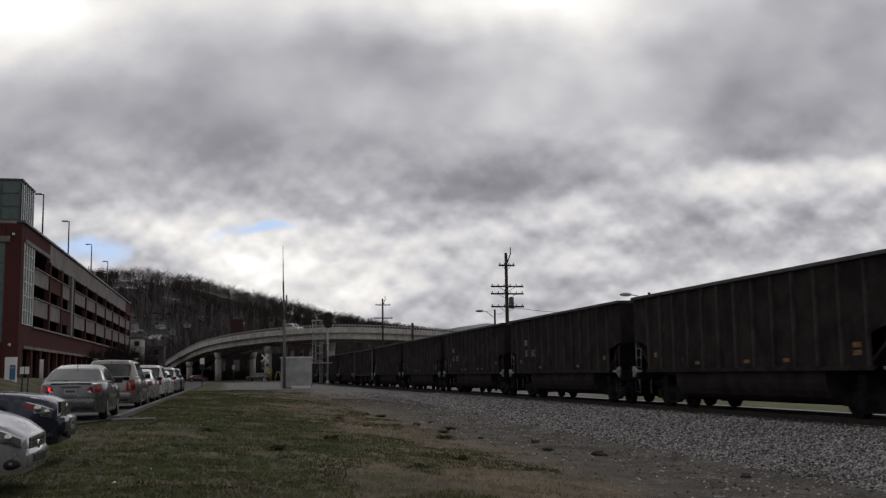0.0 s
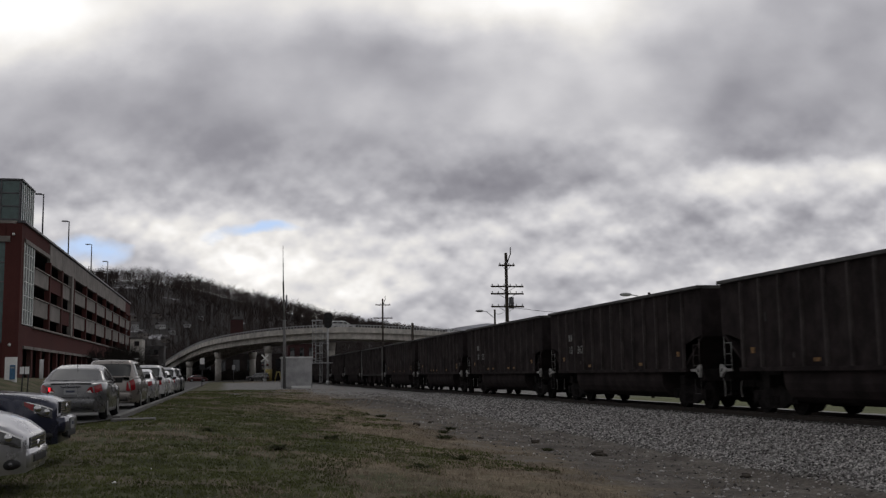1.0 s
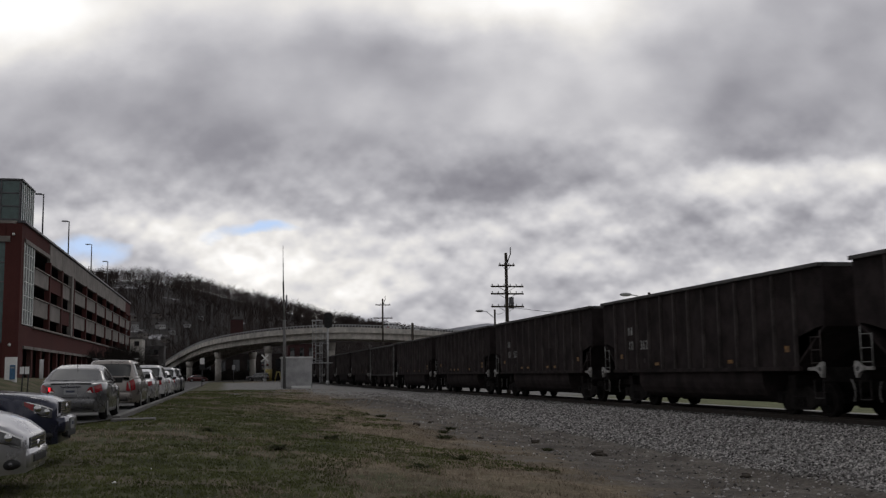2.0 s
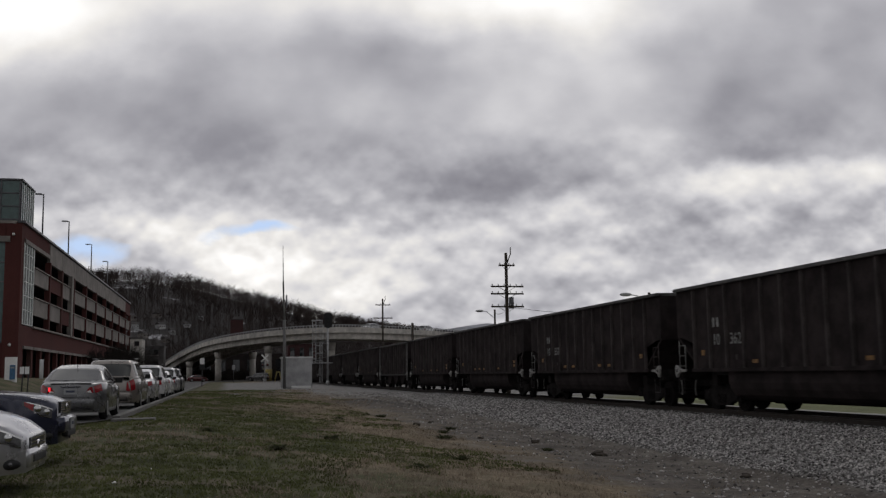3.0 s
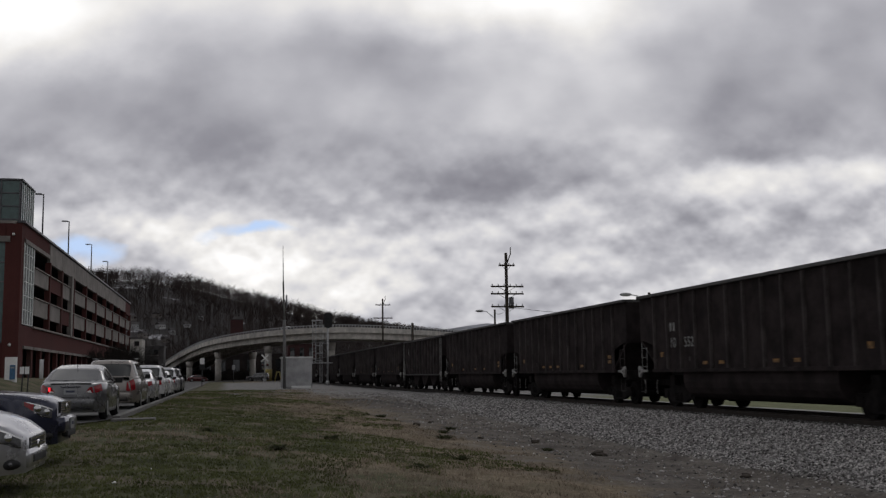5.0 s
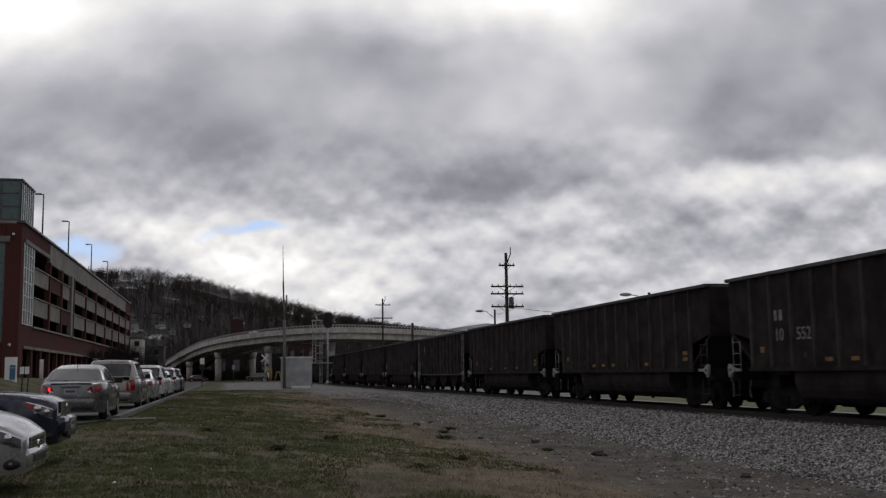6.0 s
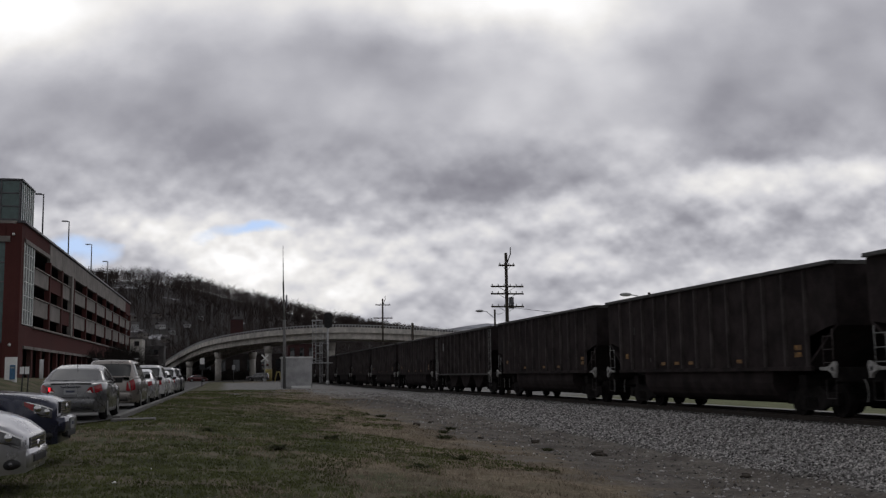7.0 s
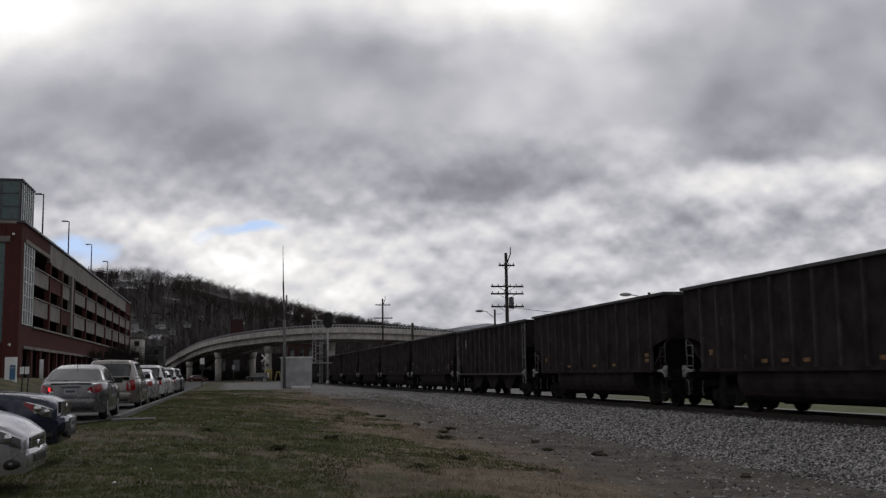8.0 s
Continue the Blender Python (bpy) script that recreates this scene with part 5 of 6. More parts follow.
    if style in ("sedan", "saloon"):
        tl, hl = ((-e + 0.01, -e + 0.24), (0.52, 0.69)), ((e - 0.66, e - 0.05), (0.46, 0.65))
    elif style == "suv":
        tl, hl = ((-e + 0.01, -e + 0.12), (0.46, 0.70)), ((e - 0.43, e - 0.06), (0.45, 0.63))
    else:
        tl, hl = ((-e + 0.01, -e + 0.17), (0.40, 0.74)), ((e - 0.6, e - 0.1), (0.48, 0.68))
    tw = {"sedan": 0.70, "saloon": 0.72, "suv": 0.84, "van": 0.88}[style]
    for side in (1, -1):
        bm = bmesh.new()
        skin(bm, sh.body, steps(tl[0][0], tl[0][1], 6), steps(tl[1][0], tl[1][1], 5), 0.008, (side,))
        part("tail_lamp", bm, M["tail"], v, "red tail lamp", True)
        y = -e - 0.004
        q0, q1 = sh.body(-e, tl[1][0]), sh.body(-e, tl[1][1])
        bm = bmesh.new()
        add_prism(bm, [(side * q0.x * 0.99, q0.z), (side * q1.x * 0.97, q1.z), (side * q1.x * min(tw + 0.14, 0.92), q1.z - 0.02), (side * q1.x * tw, q0.z + 0.02)], "y", y - 0.012, y + 0.02)
        lamp = part("tail_lamp", bm, M["tail"], v, "red tail lamp")
        if style == "sedan":
            bm = bmesh.new()
            add_prism(bm, [(side * q0.x * 0.90, q0.z + 0.005), (side * q0.x * 0.84, q0.z + 0.075), (side * q1.x * (tw + 0.03), q0.z + 0.035), (side * q1.x * (tw + 0.01), q0.z + 0.022)], "y", y - 0.017, y)
            part("clear_lens", bm, M["sign_white"], lamp, "clear inner lens")
        if tail == "lit" and side < 0:
            boxed("lit_bulb", (side * q1.x * 0.93, y - 0.016, (q0.z + q1.z) / 2 + 0.02), (0.05, 0.012, 0.10), M["tail_lit"], lamp, "glowing red bulb")
        bm = bmesh.new()
        # the lamp tapers back along the wing
        def swept(y, a):
            f = (y - hl[0][0]) / (hl[0][1] - hl[0][0])
            hi, lo = hl[1][1] - 0.03 * f, hl[1][1] - (hl[1][1] - hl[1][0]) * (0.25 + 0.75 * min(1.0, f * 1.5))
            return sh.body(y, lo + (hi - lo) * a)

        skin(bm, swept, steps(hl[0][0], hl[0][1], 12), steps(0.0, 1.0, 6), 0.008, (side,))
        head = part("headlamp", bm, M["head"], v, "clear headlamp", True)
        bm = bmesh.new()
        skin(bm, swept, steps(hl[0][0] + 0.02, hl[0][0] + 0.14, 3), steps(0.1, 0.9, 3), 0.013, (side,))
        part("turn_lamp", bm, M["tail" if style == "suv" else "amber"], head, "", True)
        bm = bmesh.new()
        for k, (f, r0) in enumerate(((0.48, 0.062), (0.78, 0.055))):
            q = swept(hl[0][0] + (hl[0][1] - hl[0][0]) * f, 0.5)
            bmesh.ops.create_uvsphere(bm, u_segments=16, v_segments=10, radius=r0, matrix=Matrix.Translation((side * (q.x - 0.022), q.y, q.z)) @ Matrix.Diagonal((0.75, 1.15, 0.95, 1)))
        part("lamp_bowl", bm, M["chrome"], head, "bright lamp reflector", True)
        bm = bmesh.new()
        skin(bm, swept, steps(hl[0][0] + 0.03, hl[0][1], 12), (0.88, 1.0), 0.014, (side,))
        skin(bm, swept, steps(hl[0][0] + 0.16, hl[0][1], 10), (0.0, 0.12), 0.014, (side,))
        part("lamp_brow", bm, M["chrome"], head, "", True)
    # tail: bumper line, plate, boot seam
    zt = soft_line(st["belt"], -e)
    zb = st["gc"] + 0.28
    wr = sh.half(-e)
    boxed("rear_plate", (0, -e - 0.012, zt - (0.16 if style in ("sedan", "saloon") else 0.12)), (0.33, 0.02, 0.16), M["plate"], v, "number plate with plain bars")
    boxed("plate_bar", (0, -e - 0.025, zt - (0.16 if style in ("sedan", "saloon") else 0.12)), (0.22, 0.006, 0.05), M["ink"], v)
    bm = bmesh.new()
    add_box(bm, (0, -e + 0.03, zb - 0.03), (wr * 2.06, 0.19, 0.27), 0, 0.075)
    skin(bm, sh.body, steps(-e, -e + 0.42, 8), steps(0.03, 0.40, 5), 0.022)
    part("rear_bumper", bm, paint, v, "", True)
    # black box put in for the shade below the bumper
    boxed("bumper_shade_strip", (0, -e + 0.03, st["gc"] + 0.13), (wr * 1.8, 0.16, 0.10), M["black"], v, "", 0, 0.02)
    boxed("boot_seam", (0, -e - 0.003, zb + 0.14), (wr * 1.6, 0.012, 0.012), M["black"], v)
    if style in ("sedan", "saloon"):
        bm = bmesh.new()
        add_box(bm, (0, -e + 0.10, soft_line(st["belt"], -e + 0.1) + 0.012), (wr * 1.7, 0.16, 0.03), 0, 0.012)
        part("boot_lip", bm, paint, v, "", True)
        boxed("boot_badge", (0, -e - 0.012, zt - 0.04), (0.5, 0.02, 0.028), M["chrome"], v)
    rod("aerial", (0, st["roof"][1][0] + 0.05, line_at(st["roof"], st["roof"][1][0]) + 0.02), (0, st["roof"][1][0] - 0.04, line_at(st["roof"], st["roof"][1][0]) + 0.10), 0.010, M["black"], v, seg=6)
    if style in ("suv", "van"):
        for side in (1, -1):
            rod("roof_rail", (side * W * 0.36, -1.7, st["roof"][2][1] + 0.05), (side * W * 0.36, 0.0, st["roof"][3][1] + 0.04), 0.022, M["pole_grey"], v, seg=8)
    # face: grille, intakes, fog lamps, plate
    wf, zf = sh.half(e), soft_line(st["belt"], e)
    if style == "suv":
        gz, gh, gw = zf - 0.06, 0.17, 0.95
    else:
        gz, gh, gw = zf - 0.12, 0.20, 0.92
    lead = 0.0 if style == "suv" else -0.02
    grille = boxed("grille", (0, e + 0.005 + lead, gz), (gw, 0.05, gh), M["black"], v, "dark grille with bright bars", 0, 0.02)
    for k in range(5):
        boxed("grille_bar", (0, e + 0.032 + lead, gz - gh / 2 + gh * (k + 0.5) / 5), (gw * (0.96 - 0.02 * abs(k - 2)), 0.02, 0.016), M["chrome"], grille)
    bm = bmesh.new()
    bmesh.ops.create_uvsphere(bm, u_segments=16, v_segments=8, radius=0.065, matrix=Matrix.Translation((0, e + 0.04 + lead, gz)) @ Matrix.Diagonal((1.1, 0.3, 0.9, 1)))
    part("badge", bm, M["chrome"], grille, "plain chrome badge", True)
    bm = bmesh.new()
    if style == "suv":
        add_box(bm, (0, e + 0.0, st["gc"] + 0.29), (wf * 2.0, 0.24, 0.25), 0, 0.09)
        skin(bm, sh.body, steps(e - 0.45, e, 8), steps(0.03, 0.42, 5), 0.03)
    else:
        add_box(bm, (0, e - 0.06, st["gc"] + 0.17), (wf * 1.92, 0.20, 0.22), 0, 0.08)
    part("front_bumper", bm, paint, v, "", True)
    boxed("intake", (0, e + (0.085 if style == "suv" else 0.005), st["gc"] + 0.16), (0.8, 0.09, 0.09), M["black"], v, "", 0, 0.02)
    for side in (1, -1):
        bm = bmesh.new()
        q = sh.body(e - 0.16, 0.13)
        bmesh.ops.create_uvsphere(bm, u_segments=14, v_segments=8, radius=0.1, matrix=Matrix.Translation((side * (q.x - 0.02), q.y, q.z + 0.03)) @ Matrix.Diagonal((0.5, 1.4, 0.6, 1)))
        cup = part("fog_recess", bm, M["black"], v, "", True)
        bm = bmesh.new()
        bmesh.ops.create_uvsphere(bm, u_segments=12, v_segments=8, radius=0.03, matrix=Matrix.Translation((side * (q.x + 0.012), q.y + 0.03, q.z + 0.03)))
        part("fog_lamp", bm, M["head"], cup, "", True)
    if style == "saloon":
        return v
    boxed("front_plate", (0, e + 0.128, st["gc"] + 0.30), (0.32, 0.02, 0.16), M["plate"], v, "number plate with plain bars")
    boxed("plate_bar", (0, e + 0.141, st["gc"] + 0.30), (0.22, 0.006, 0.05), M["ink"], v)
    return v


def parked(style, paint, x, y, heading, label, tail="tail", category="car", z=None):
    base = (road_z(y) + 0.012) if z is None else z
    return vehicle(style, M[paint], pose(x, y, base, 0, 0, heading), label, category, tail)


parked("saloon", "silver", -2.13 - 2.42, 12.75, -90, "silver saloon car parked nose to the grass")
parked("suv", "navy", -2.37 - 2.35, 16.4, -90, "dark navy sport utility car parked nose to the grass", category="suv")
parked("sedan", "grey_car", -3.95, 28.4 + 2.25, 0, "grey sedan with a lit tail lamp at the kerb", "lit")
parked("van", "beige", -3.95, 38.0 + 2.5, 0, "champagne minivan parked at the kerb", category="minivan")
parked("sedan", "silver", -3.9, 47.0 + 2.25, 0, "small silver car parked behind a minivan")
parked("suv", "white_car", -3.9, 54.3 + 2.35, 0, "white sport utility car parked in the row", category="suv")
parked("sedan", "white_car", -3.9, 61.8 + 2.25, 0, "small white car parked in the row")
parked("suv", "silver", -3.9, 69.0 + 2.35, 0, "silver sport utility car parked in the row", category="suv")
parked("suv", "dark_car", -3.9, 77.0 + 2.35, 0, "dark sport utility car parked last in the row", category="suv")
parked("sedan", "red_car", -6.0, 238.0, -78, "dark red car standing beneath the viaduct")
parked("sedan", "white_car", -10.5, 232.0, 160, "white car standing beneath the viaduct")
# grey paint here stands for a silver car partly in shade
parked("suv", "grey_car", 6.9, 221.0, 75, "silver car waiting at the level crossing, greyed for shade", category="suv")


# ---- traffic on the viaduct ----
BRIDGE_CAR = vehicle("van", M["white_car"], pose(20, 208, 9.4), "white minivan driving across the viaduct", "minivan")
BRIDGE_DARK = vehicle("suv", M["silver"], pose(50, 235, 9.4), "silver sport utility car driving across the viaduct", "suv")
for o in (BRIDGE_CAR, BRIDGE_DARK):
    o["group"] = "cars crossing the viaduct"


def on_deck(s, off):
    """Place and heading on the deck, s metres from its first point."""
    i = 0
    while i < len(DECK) - 2 and s > (DECK[i + 1] - DECK[i]).length:
        s -= (DECK[i + 1] - DECK[i]).length
        i += 1
    a, b = DECK[i], DECK[i + 1]
    p, n = deck_frame(i)
    q, n2 = deck_frame(i + 1)
    f = s / (b - a).length
    at = a.lerp(b, f) + n.lerp(n2, f) * off
    d = b - a
    return at, math.degrees(math.atan2(-d.x, d.y)), math.degrees(math.atan2(d.z, math.hypot(d.x, d.y)))


# ---- small things ----
def make_kiosk():
    k = empty("sign_pylon", label="white sign pylon with a blue panel by the garage", category="sign")
    boxed("slab", (-16.0, 83.6, 1.85), (0.85, 0.3, 2.1), M["sign_white"], k, "", 0, 0.03)
    boxed("panel", (-15.85, 83.43, 1.75), (0.4, 0.06, 1.1), M["blue"], k, "dark blue panel")
    boxed("panel_band", (-15.85, 83.39, 2.1), (0.3, 0.03, 0.12), M["plate"], k)
    s = empty("lot_sign", label="small white double sign on two posts", category="sign")
    for x in (-11.6, -11.28):
        rod("post", (x, 63.8, 0.0), (x + 0.05, 63.8, 1.55), 0.04, M["black"], s)
    for x in (-11.58, -11.3):
        boxed("sheet", (x, 63.7, 1.72), (0.24, 0.04, 0.42), M["sign_white"], s, "", 0, 0.01)
    p = empty("gate_post", label="slim white post before the garage", category="post")
    rod("shaft", (-16.5, 100.0, 1.0), (-16.5, 100.0, 3.0), 0.18, M["plaster"], p)


make_kiosk()


def crossing_signal(x, y):
    c = empty("crossing_signal", label="level crossing signal with crossed white boards", category="crossing signal")
    rod("post", (x, y, 0.0), (x, y, 5.0), 0.09, M["galv"], c)
    for a in (45, -45):
        bm = bmesh.new()
        bmesh.ops.create_cube(bm, size=1.0, matrix=Matrix.Translation((x, y - 0.12 - 0.02 * (a > 0), 4.6)) @ Matrix.Rotation(radians(a), 4, "Y") @ Matrix.Diagonal((1.9, 0.03, 0.24, 1)))
        part("board", bm, M["sign_white"], c, "white crossed board")
    for s in (-1, 1):
        lamp = rod("lamp_shade", (x + s * 0.45, y - 0.2, 3.3), (x + s * 0.45, y - 0.1, 3.3), 0.26, M["black"], c, seg=16)
        rod("lamp_lens", (x + s * 0.45, y - 0.24, 3.3), (x + s * 0.45, y - 0.2, 3.3), 0.1, M["tail"], lamp, seg=12)
    rod("cross_bar", (x - 0.5, y, 3.3), (x + 0.5, y, 3.3), 0.04, M["galv"], c)
    boxed("base", (x, y, 0.3), (0.6, 0.6, 0.6), M["galv"], c)


crossing_signal(7.6, 200.0)


def street_sign(x, y, top, material, w, h, label):
    s = empty("street_sign", label=label, category="sign")
    rod("post", (x, y, 0.0), (x, y, top), 0.05, M["pole_grey"], s)
    boxed("sheet", (x, y - 0.07, top - h / 2), (w, 0.03, h), material, s, "", 0, 0.005)


street_sign(-2.52, 121.0, 3.34, M["sign_white"], 0.5, 0.7, "white rectangular street sign on a thin post")
boxed_sign = empty("signal_box", label="black boxed sign on the street post", category="sign")
boxed("case", (-2.52, 121.0, 2.29), (0.6, 0.25, 0.6), M["black"], boxed_sign)
boxed("stalk", (-2.52, 121.12, 1.0), (0.08, 0.08, 2.4), M["pole_grey"], boxed_sign)
street_sign(1.6, 190.0, 3.2, M["plate"], 0.5, 0.8, "small pale sign before a pier")


trestle = empty("yellow_trestle", label="yellow steel trestle guard beside a viaduct pier", category="guard")
for o in (-0.75, 0.75):
    rod("leg", (11.2 + o, 221.0, -0.3), (11.2 + o * 0.4, 221.0, 2.0), 0.14, M["yellow"], trestle, seg=10)
rod("top_bar", (10.8, 221.0, 1.95), (11.6, 221.0, 1.95), 0.14, M["yellow"], trestle, seg=10)
wrap = empty("pier_guard", label="faded yellow guard round a viaduct pier", category="guard")
WRAP_AT = Vector((9.2, 224.0, 0))
rod("sleeve", (WRAP_AT.x, WRAP_AT.y, -0.3), (WRAP_AT.x, WRAP_AT.y, 2.6), 0.86, M["yellow"], wrap, seg=24)


def plain_building(name, x, y, w, d, h, wall, label, floors=2, bays=4, turn=0.0):
    b = empty(name, pose(x, y, -0.2, 0, 0, turn), label=label, category="building")
    boxed("wall", (0, 0, h / 2), (w, d, h), wall, b)
    boxed("roof_edge", (0, 0, h + 0.1), (w + 0.4, d + 0.4, 0.35), M["slate"], b)
    for f in range(floors):
        for k in range(bays):
            cx, cz = -w / 2 + w * (k + 0.5) / bays, h * (f + 0.55) / floors
            win = boxed("window", (cx, -d / 2 - 0.02, cz), (w / bays * 0.45, 0.12, h / floors * 0.45), M["glass"], b)
            boxed("sill", (cx, -d / 2 - 0.1, cz - h / floors * 0.24), (w / bays * 0.5, 0.2, 0.12), M["precast"], win)
    return b


plain_building("brick_building", 18.8, 262.0, 7.0, 10.0, 9.3, M["red_wall"], "red brick building behind the viaduct piers", 2, 3)
plain_building("red_block", 4.6, 420.0, 5.0, 6.0, 24.0, M["red_wall"], "tall dark red block behind the viaduct", 0, 2)
plain_building("apartment_block", -22.6, 268.0, 5.0, 10.0, 11.0, M["concrete"], "pale apartment block behind the garage", 4, 2)
plain_building("dark_block", -18.6, 290.0, 5.0, 10.0, 9.5, M["slate"], "dark block behind the garage", 3, 1)
# added dark building, fills the gap under the deck with shade
plain_building("shade_building", 3.5, 322.0, 38.0, 12.0, 8.2, M["shade_brick"], "long dark building added for the shade beneath the viaduct", 1, 9)
plain_building("shed", 40.0, 300.0, 22.0, 12.0, 6.0, M["precast"], "long pale shed beyond the track", 1, 8)


def bare_shrub(x, y, h, seed):
    """A leafless bush: stems forking three times into fine twigs."""
    rnd = random.Random(seed)
    verts, faces = [], []

    def stick(a, b, w):
        d = (b - a).normalized()
        side = d.cross(Vector((0.3, 1, 0.2))).normalized() * w
        other = d.cross(side).normalized() * w
        k = len(verts)
        verts.extend((a + side, a + other, a - side - other, b))
        faces.extend(((k, k + 1, k + 3), (k + 1, k + 2, k + 3), (k + 2, k, k + 3)))

    def fork(a, d, ln, w, level):
        b = a + d * ln
        stick(a, b, w)
        if level == 0:
            return
        for i in range(5):
            e = (d + Vector((rnd.uniform(-1, 1), rnd.uniform(-1, 1), rnd.uniform(-0.3, 0.7))) * 0.75).normalized()
            fork(a.lerp(b, rnd.uniform(0.35, 0.95)), e, ln * rnd.uniform(0.45, 0.75), w * 0.6, level - 1)

    for i in range(9):
        lean = Vector((rnd.uniform(-0.5, 0.5), rnd.uniform(-0.8, 0.8), 1)).normalized()
        fork(Vector((rnd.uniform(-0.4, 0.4), rnd.uniform(-0.9, 0.9), -0.1)), lean, h * rnd.uniform(0.45, 0.6), 0.045, 3)
    ob = new("bare_shrub", raw_mesh("bare_shrub", verts, faces, M["thicket"]))
    ob.location = (x, y, ground_z(x, y))
    tagged(ob, "dark leafless shrub before the garage wall", "shrub", "shrubs along the garage")


for i, (sx, sy, sh) in enumerate(((-17.6, 148, 2.6), (-17.4, 160, 3.4), (-17.6, 170, 3.0), (-17.3, 181, 4.2), (-17.5, 191, 3.8), (-17.4, 202, 4.6), (-17.2, 214, 4.4), (-16.6, 226, 4.0))):
    bare_shrub(sx, sy, 1.6 * sh, 300 + i)


# ---- loose ground cover ----
def scatter_stones():
    """Crushed ballast on the shoulder and round the sleepers."""
    rng = np.random.default_rng(3)
    n = 85000
    y = 12.5 + 60.0 * rng.random(n) ** 1.7
    x = 10.5 + 4.7 * rng.random(n) ** 0.95
    x = np.where(rng.random(n) < 0.03, 6.0 + 4.6 * rng.random(n) ** 0.5, x)
    size = rng.uniform(0.012, 0.032, n) * (1 + 0.010 * (y - 12))
    base = np.array([(1, 0, 0), (-1, 0, 0), (0, 1, 0), (0, -1, 0), (0, 0, 1), (0, 0, -1)], float)
    tri = np.array([(0, 2, 4), (2, 1, 4), (1, 3, 4), (3, 0, 4), (2, 0, 5), (1, 2, 5), (3, 1, 5), (0, 3, 5)])
    z = np.array([ground_z(a, b) for a, b in zip(x, y)]) + size * 0.35
    jit = base[None] * rng.uniform(0.6, 1.25, (n, 6, 1)) + rng.normal(0, 0.22, (n, 6, 3))
    ang = rng.uniform(0, 6.283, n)
    c, s = np.cos(ang)[:, None], np.sin(ang)[:, None]
    px, py = jit[..., 0] * c - jit[..., 1] * s, jit[..., 0] * s + jit[..., 1] * c
    v = np.stack([px * 1.25, py, jit[..., 2] * 0.8], -1) * size[:, None, None] + np.stack([x, y, z], -1)[:, None]
    f = tri[None] + (np.arange(n) * 6)[:, None, None]
    me = bpy.data.meshes.new("ballast")
    me.from_pydata(v.reshape(-1, 3).tolist(), [], f.reshape(-1, 3).tolist())
    me.materials.append(M["ballast"])
    tagged(new("ballast", me), "pale crushed stone ballast beside the rails", "ballast", kind="stuff")


scatter_stones()


def scatter_grass(name, n, seed, material, label, keep, height, width):
    """Thin bent blades, in tufts."""
    rng = np.random.default_rng(seed)
    verts, faces = [], []
    k = 0
    for i in range(n):
        y = 9.0 + 75.0 * rng.random() ** 1.9
        x = rng.uniform(-4.0, 9.8)
        if not keep(x, y):
            continue
        z = ground_z(x, y)
        for b in range(4):
            a = rng.uniform(0, 6.283)
            h = height * rng.uniform(0.45, 1.25) * (1 + 0.006 * y)
            w = width * (1 + 0.03 * y)
            bx, by = x + rng.normal(0, 0.05), y + rng.normal(0, 0.05)
            lx, ly = math.cos(a) * h * 1.5, math.sin(a) * h * 1.5
            sx, sy = -math.sin(a) * w, math.cos(a) * w
            verts += [(bx - sx, by - sy, z - 0.01), (bx + sx, by + sy, z - 0.01), (bx + lx * 0.35 + sx * 0.7, by + ly * 0.35 + sy * 0.7, z + h * 0.55), (bx + lx * 0.35 - sx * 0.7, by + ly * 0.35 - sy * 0.7, z + h * 0.55), (bx + lx, by + ly, z + h * 0.75)]
            faces += [(k, k + 1, k + 2, k + 3), (k + 3, k + 2, k + 4)]
            k += 5
    tagged(new(name, raw_mesh(name, verts, faces, material)), label, "grass", kind="stuff")


def dryness(x, y):
    return 0.11 * (x - 0.9) + 1.3 * noise.noise((x * 0.22, y * 0.16, 2.0)) + 0.9 * noise.noise((x * 0.7, y * 0.45, 7.0))


scatter_grass("lawn_grass", 56000, 11, M["blade_green"], "short uneven green grass", lambda x, y: dryness(x, y) < 0.36 and x + 2.2 * noise.noise((x * 0.4, y * 0.3, 3.0)) < 5.6, 0.042, 0.006)
scatter_grass("dry_grass", 22000, 12, M["blade_dry"], "dry straw-coloured grass in drifts", lambda x, y: dryness(x, y) > 0.16 and x + 1.5 * noise.noise((x * 0.5, y * 0.4, 3.0)) < 6.3, 0.075, 0.0045)


def litter():
    rnd = random.Random(21)
    for x, y, s in ((-1.3, 13.2, 0.03), (-1.0, 15.2, 0.025), (-0.6, 11.6, 0.022), (5.6, 27.0, 0.03), (7.0, 22.0, 0.03)):
        bm = bmesh.new()
        bmesh.ops.create_icosphere(bm, subdivisions=2, radius=s)
        for v in bm.verts:
            v.co *= 1 + 0.5 * noise.noise(v.co * 20 + Vector((x, y, 0)))
            v.co.z *= 0.5
        ob = part("paper_scrap", bm, M["sign_white"])
        ob.location = (x, y, ground_z(x, y) + s * 0.3)
        tagged(ob, "crumpled scrap of white paper on the grass", "litter", "scraps on the grass")
    for x, y, s in ((10.0, 18.6, 0.11), (7.4, 29.5, 0.10), (8.3, 27.0, 0.12), (6.5, 35.0, 0.14), (9.0, 24.0, 0.16), (7.6, 38.0, 0.12)):
        bm = bmesh.new()
        bmesh.ops.create_icosphere(bm, subdivisions=3, radius=s)
        for v in bm.verts:
            v.co *= 1 + 0.6 * noise.noise(v.co * 9 + Vector((x, y, 0)))
            v.co.z *= 0.55
        ob = part("dirt_clod", bm, M["timber"])
        ob.location = (x, y, ground_z(x, y) + s * 0.2)
        tagged(ob, "dark clod of earth on the verge", "clod", "clods on the verge")


litter()


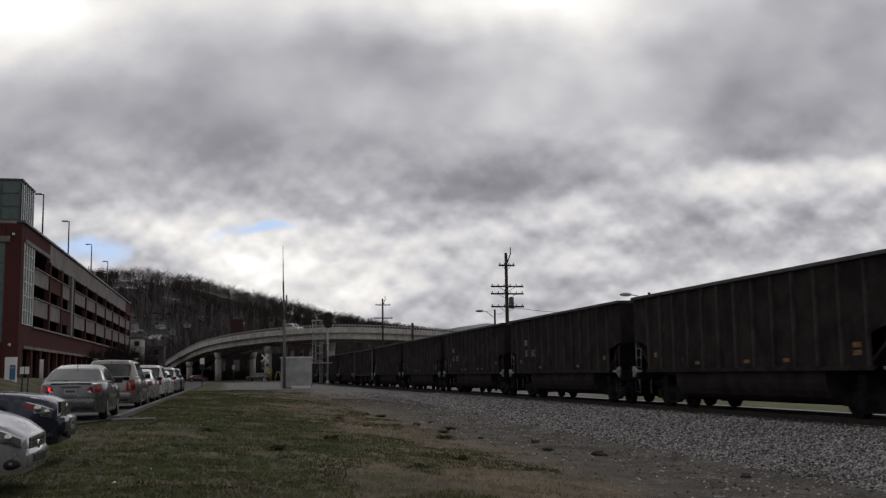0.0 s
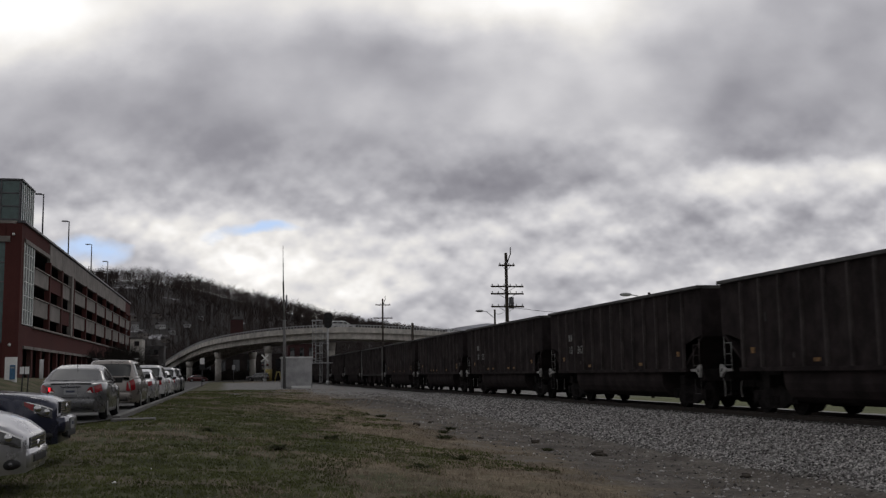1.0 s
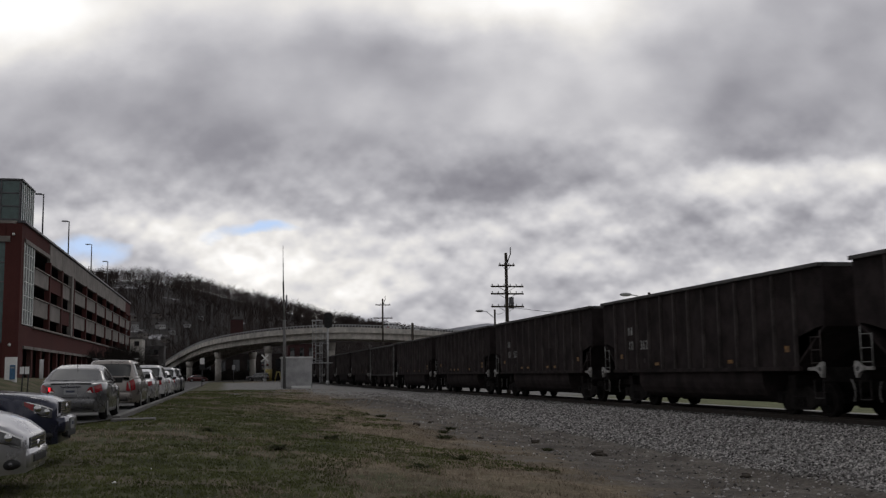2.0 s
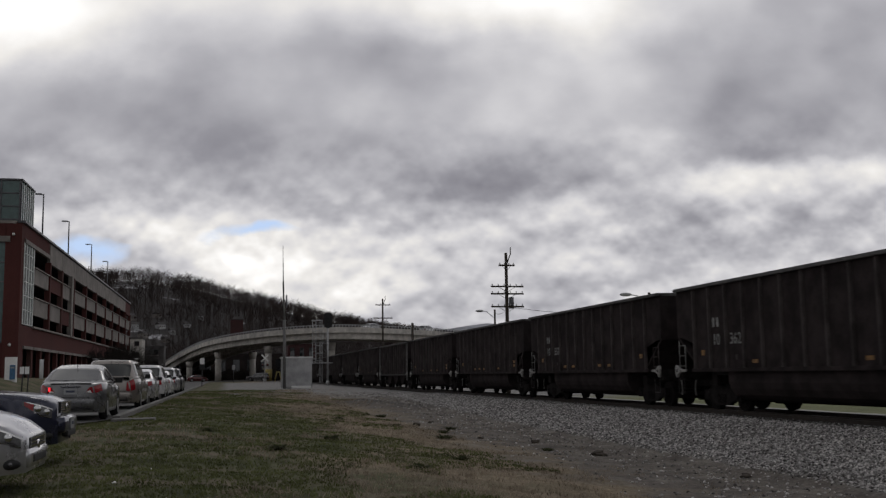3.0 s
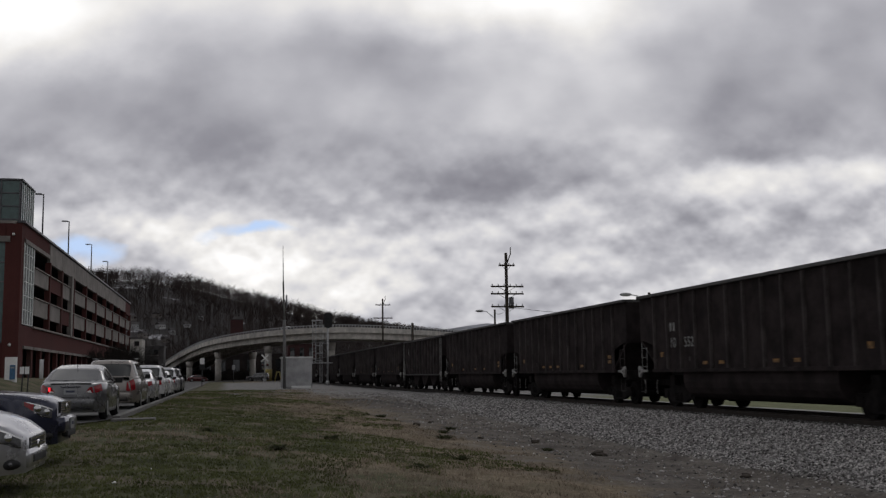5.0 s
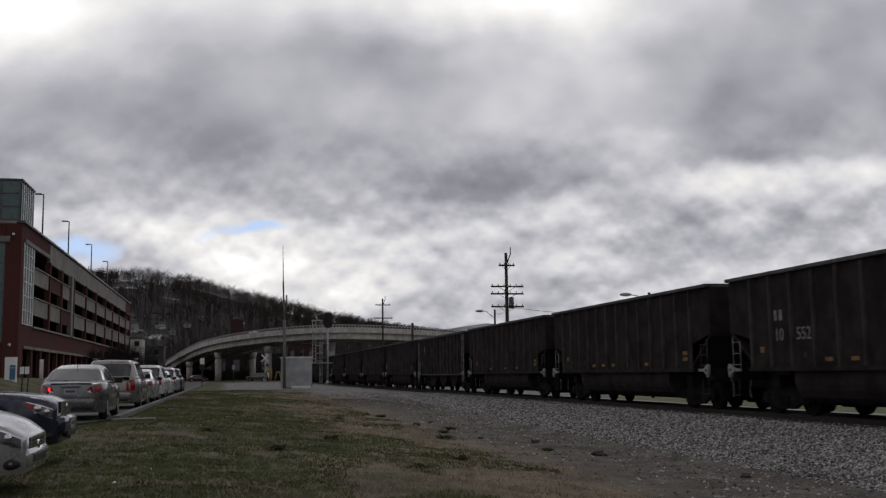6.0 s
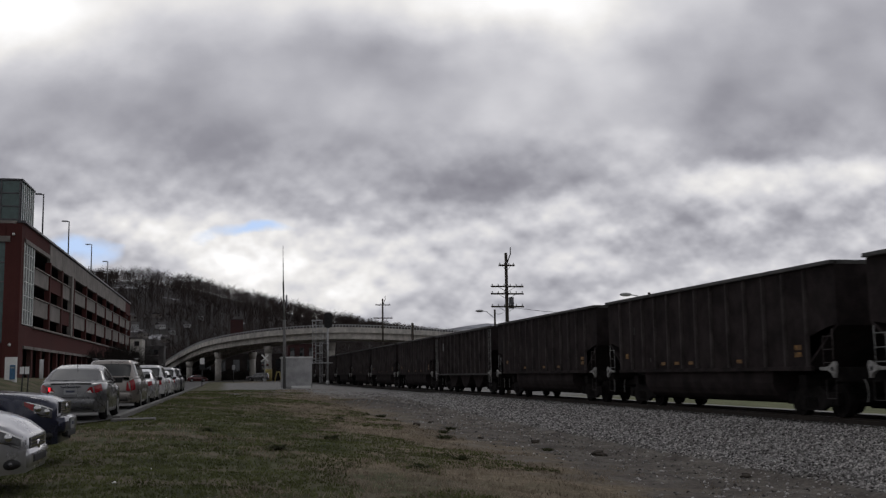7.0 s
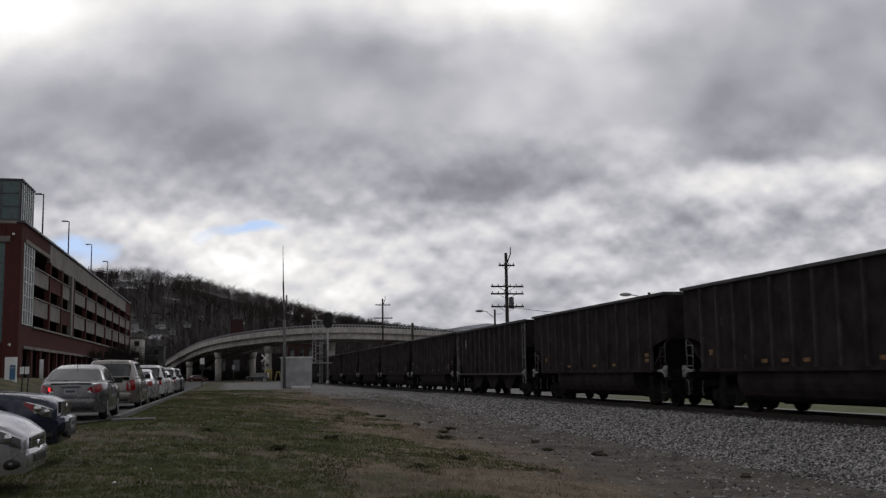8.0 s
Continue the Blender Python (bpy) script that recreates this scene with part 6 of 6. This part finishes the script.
def weed(x, y, s, seed):
    """A low clump of broad dark leaves."""
    rnd = random.Random(seed)
    verts, faces = [], []
    for i in range(46):
        a, r = rnd.uniform(0, 6.283), s * rnd.uniform(0.1, 0.5)
        h, w = s * rnd.uniform(0.08, 0.22), s * 0.06
        bx, by = r * math.cos(a), r * math.sin(a)
        k = len(verts)
        verts += [(bx * 0.4 - w * math.sin(a), by * 0.4 + w * math.cos(a), -0.02), (bx * 0.4 + w * math.sin(a), by * 0.4 - w * math.cos(a), -0.02), (bx * 1.2 + w * math.sin(a), by * 1.2 - w * math.cos(a), h), (bx * 1.2 - w * math.sin(a), by * 1.2 + w * math.cos(a), h), (bx * 1.8, by * 1.8, h * 0.7)]
        faces += [(k, k + 1, k + 2, k + 3), (k + 3, k + 2, k + 4)]
    ob = new("weed", raw_mesh("weed", verts, faces, M["leaf_dark"]))
    ob.location = (x, y, ground_z(x, y))
    tagged(ob, "low dark green weed on bare dirt", "weed", "weeds on the verge")


for i, (wx, wy, ws) in enumerate(((5.9, 27.5, 0.5), (6.6, 31.0, 0.45), (5.4, 33.0, 0.4), (4.6, 20.0, 0.4), (7.4, 33.5, 0.45), (8.0, 25.0, 0.35), (3.2, 17.0, 0.4), (6.0, 40.0, 0.5), (2.4, 24.0, 0.45), (1.0, 19.0, 0.4), (-0.4, 24.0, 0.4), (3.9, 36.0, 0.5))):
    weed(wx, wy, ws, 100 + i)
scatter_grass("sparse_stalks", 5000, 15, M["blade_dry"], "sparse dry stalks on bare dirt", lambda x, y: 5.0 < x < 9.6 and noise.noise((x * 0.8, y * 0.5, 9.0)) > 0.0, 0.05, 0.004)


def motions():
    for k, car in TRAIN.items():
        walk(car, [(t, pose(TRACK_X, train_y(k, t), 0)) for t in (0.0, 2.0, 4.0, 6.0, 8.0)])
        if -1 <= k <= 6:
            for w in car.children:
                if w.name.startswith("wheelset"):
                    y, r = w.location.y, 0.42
                    walk(w, [(0.08 * i, pose(0, y, r, math.degrees(SPEED * 0.08 * i / r))) for i in range(101)])
    # the cloud cover drifts slowly
    walk(SKY, [(t, pose(0, 0, EYE.z, 0, 0, -12.13 - 0.34 + 0.085 * t)) for t in (0.0, 4.0, 8.0)])
    # two cars cross the viaduct, one each way
    times = [0.5 * i for i in range(17)]

    def along(s, off, back):
        p, head, climb = on_deck(s, off)
        return pose(p.x, p.y, p.z - 0.79, 0, 0, head + (180 if back else 0))

    walk(BRIDGE_CAR, [(t, along(142.6 + 15.93 * t, 3.0, False)) for t in times])
    walk(BRIDGE_DARK, [(t, along(229.5 - 19.42 * t, 7.0, True)) for t in times])


motions()
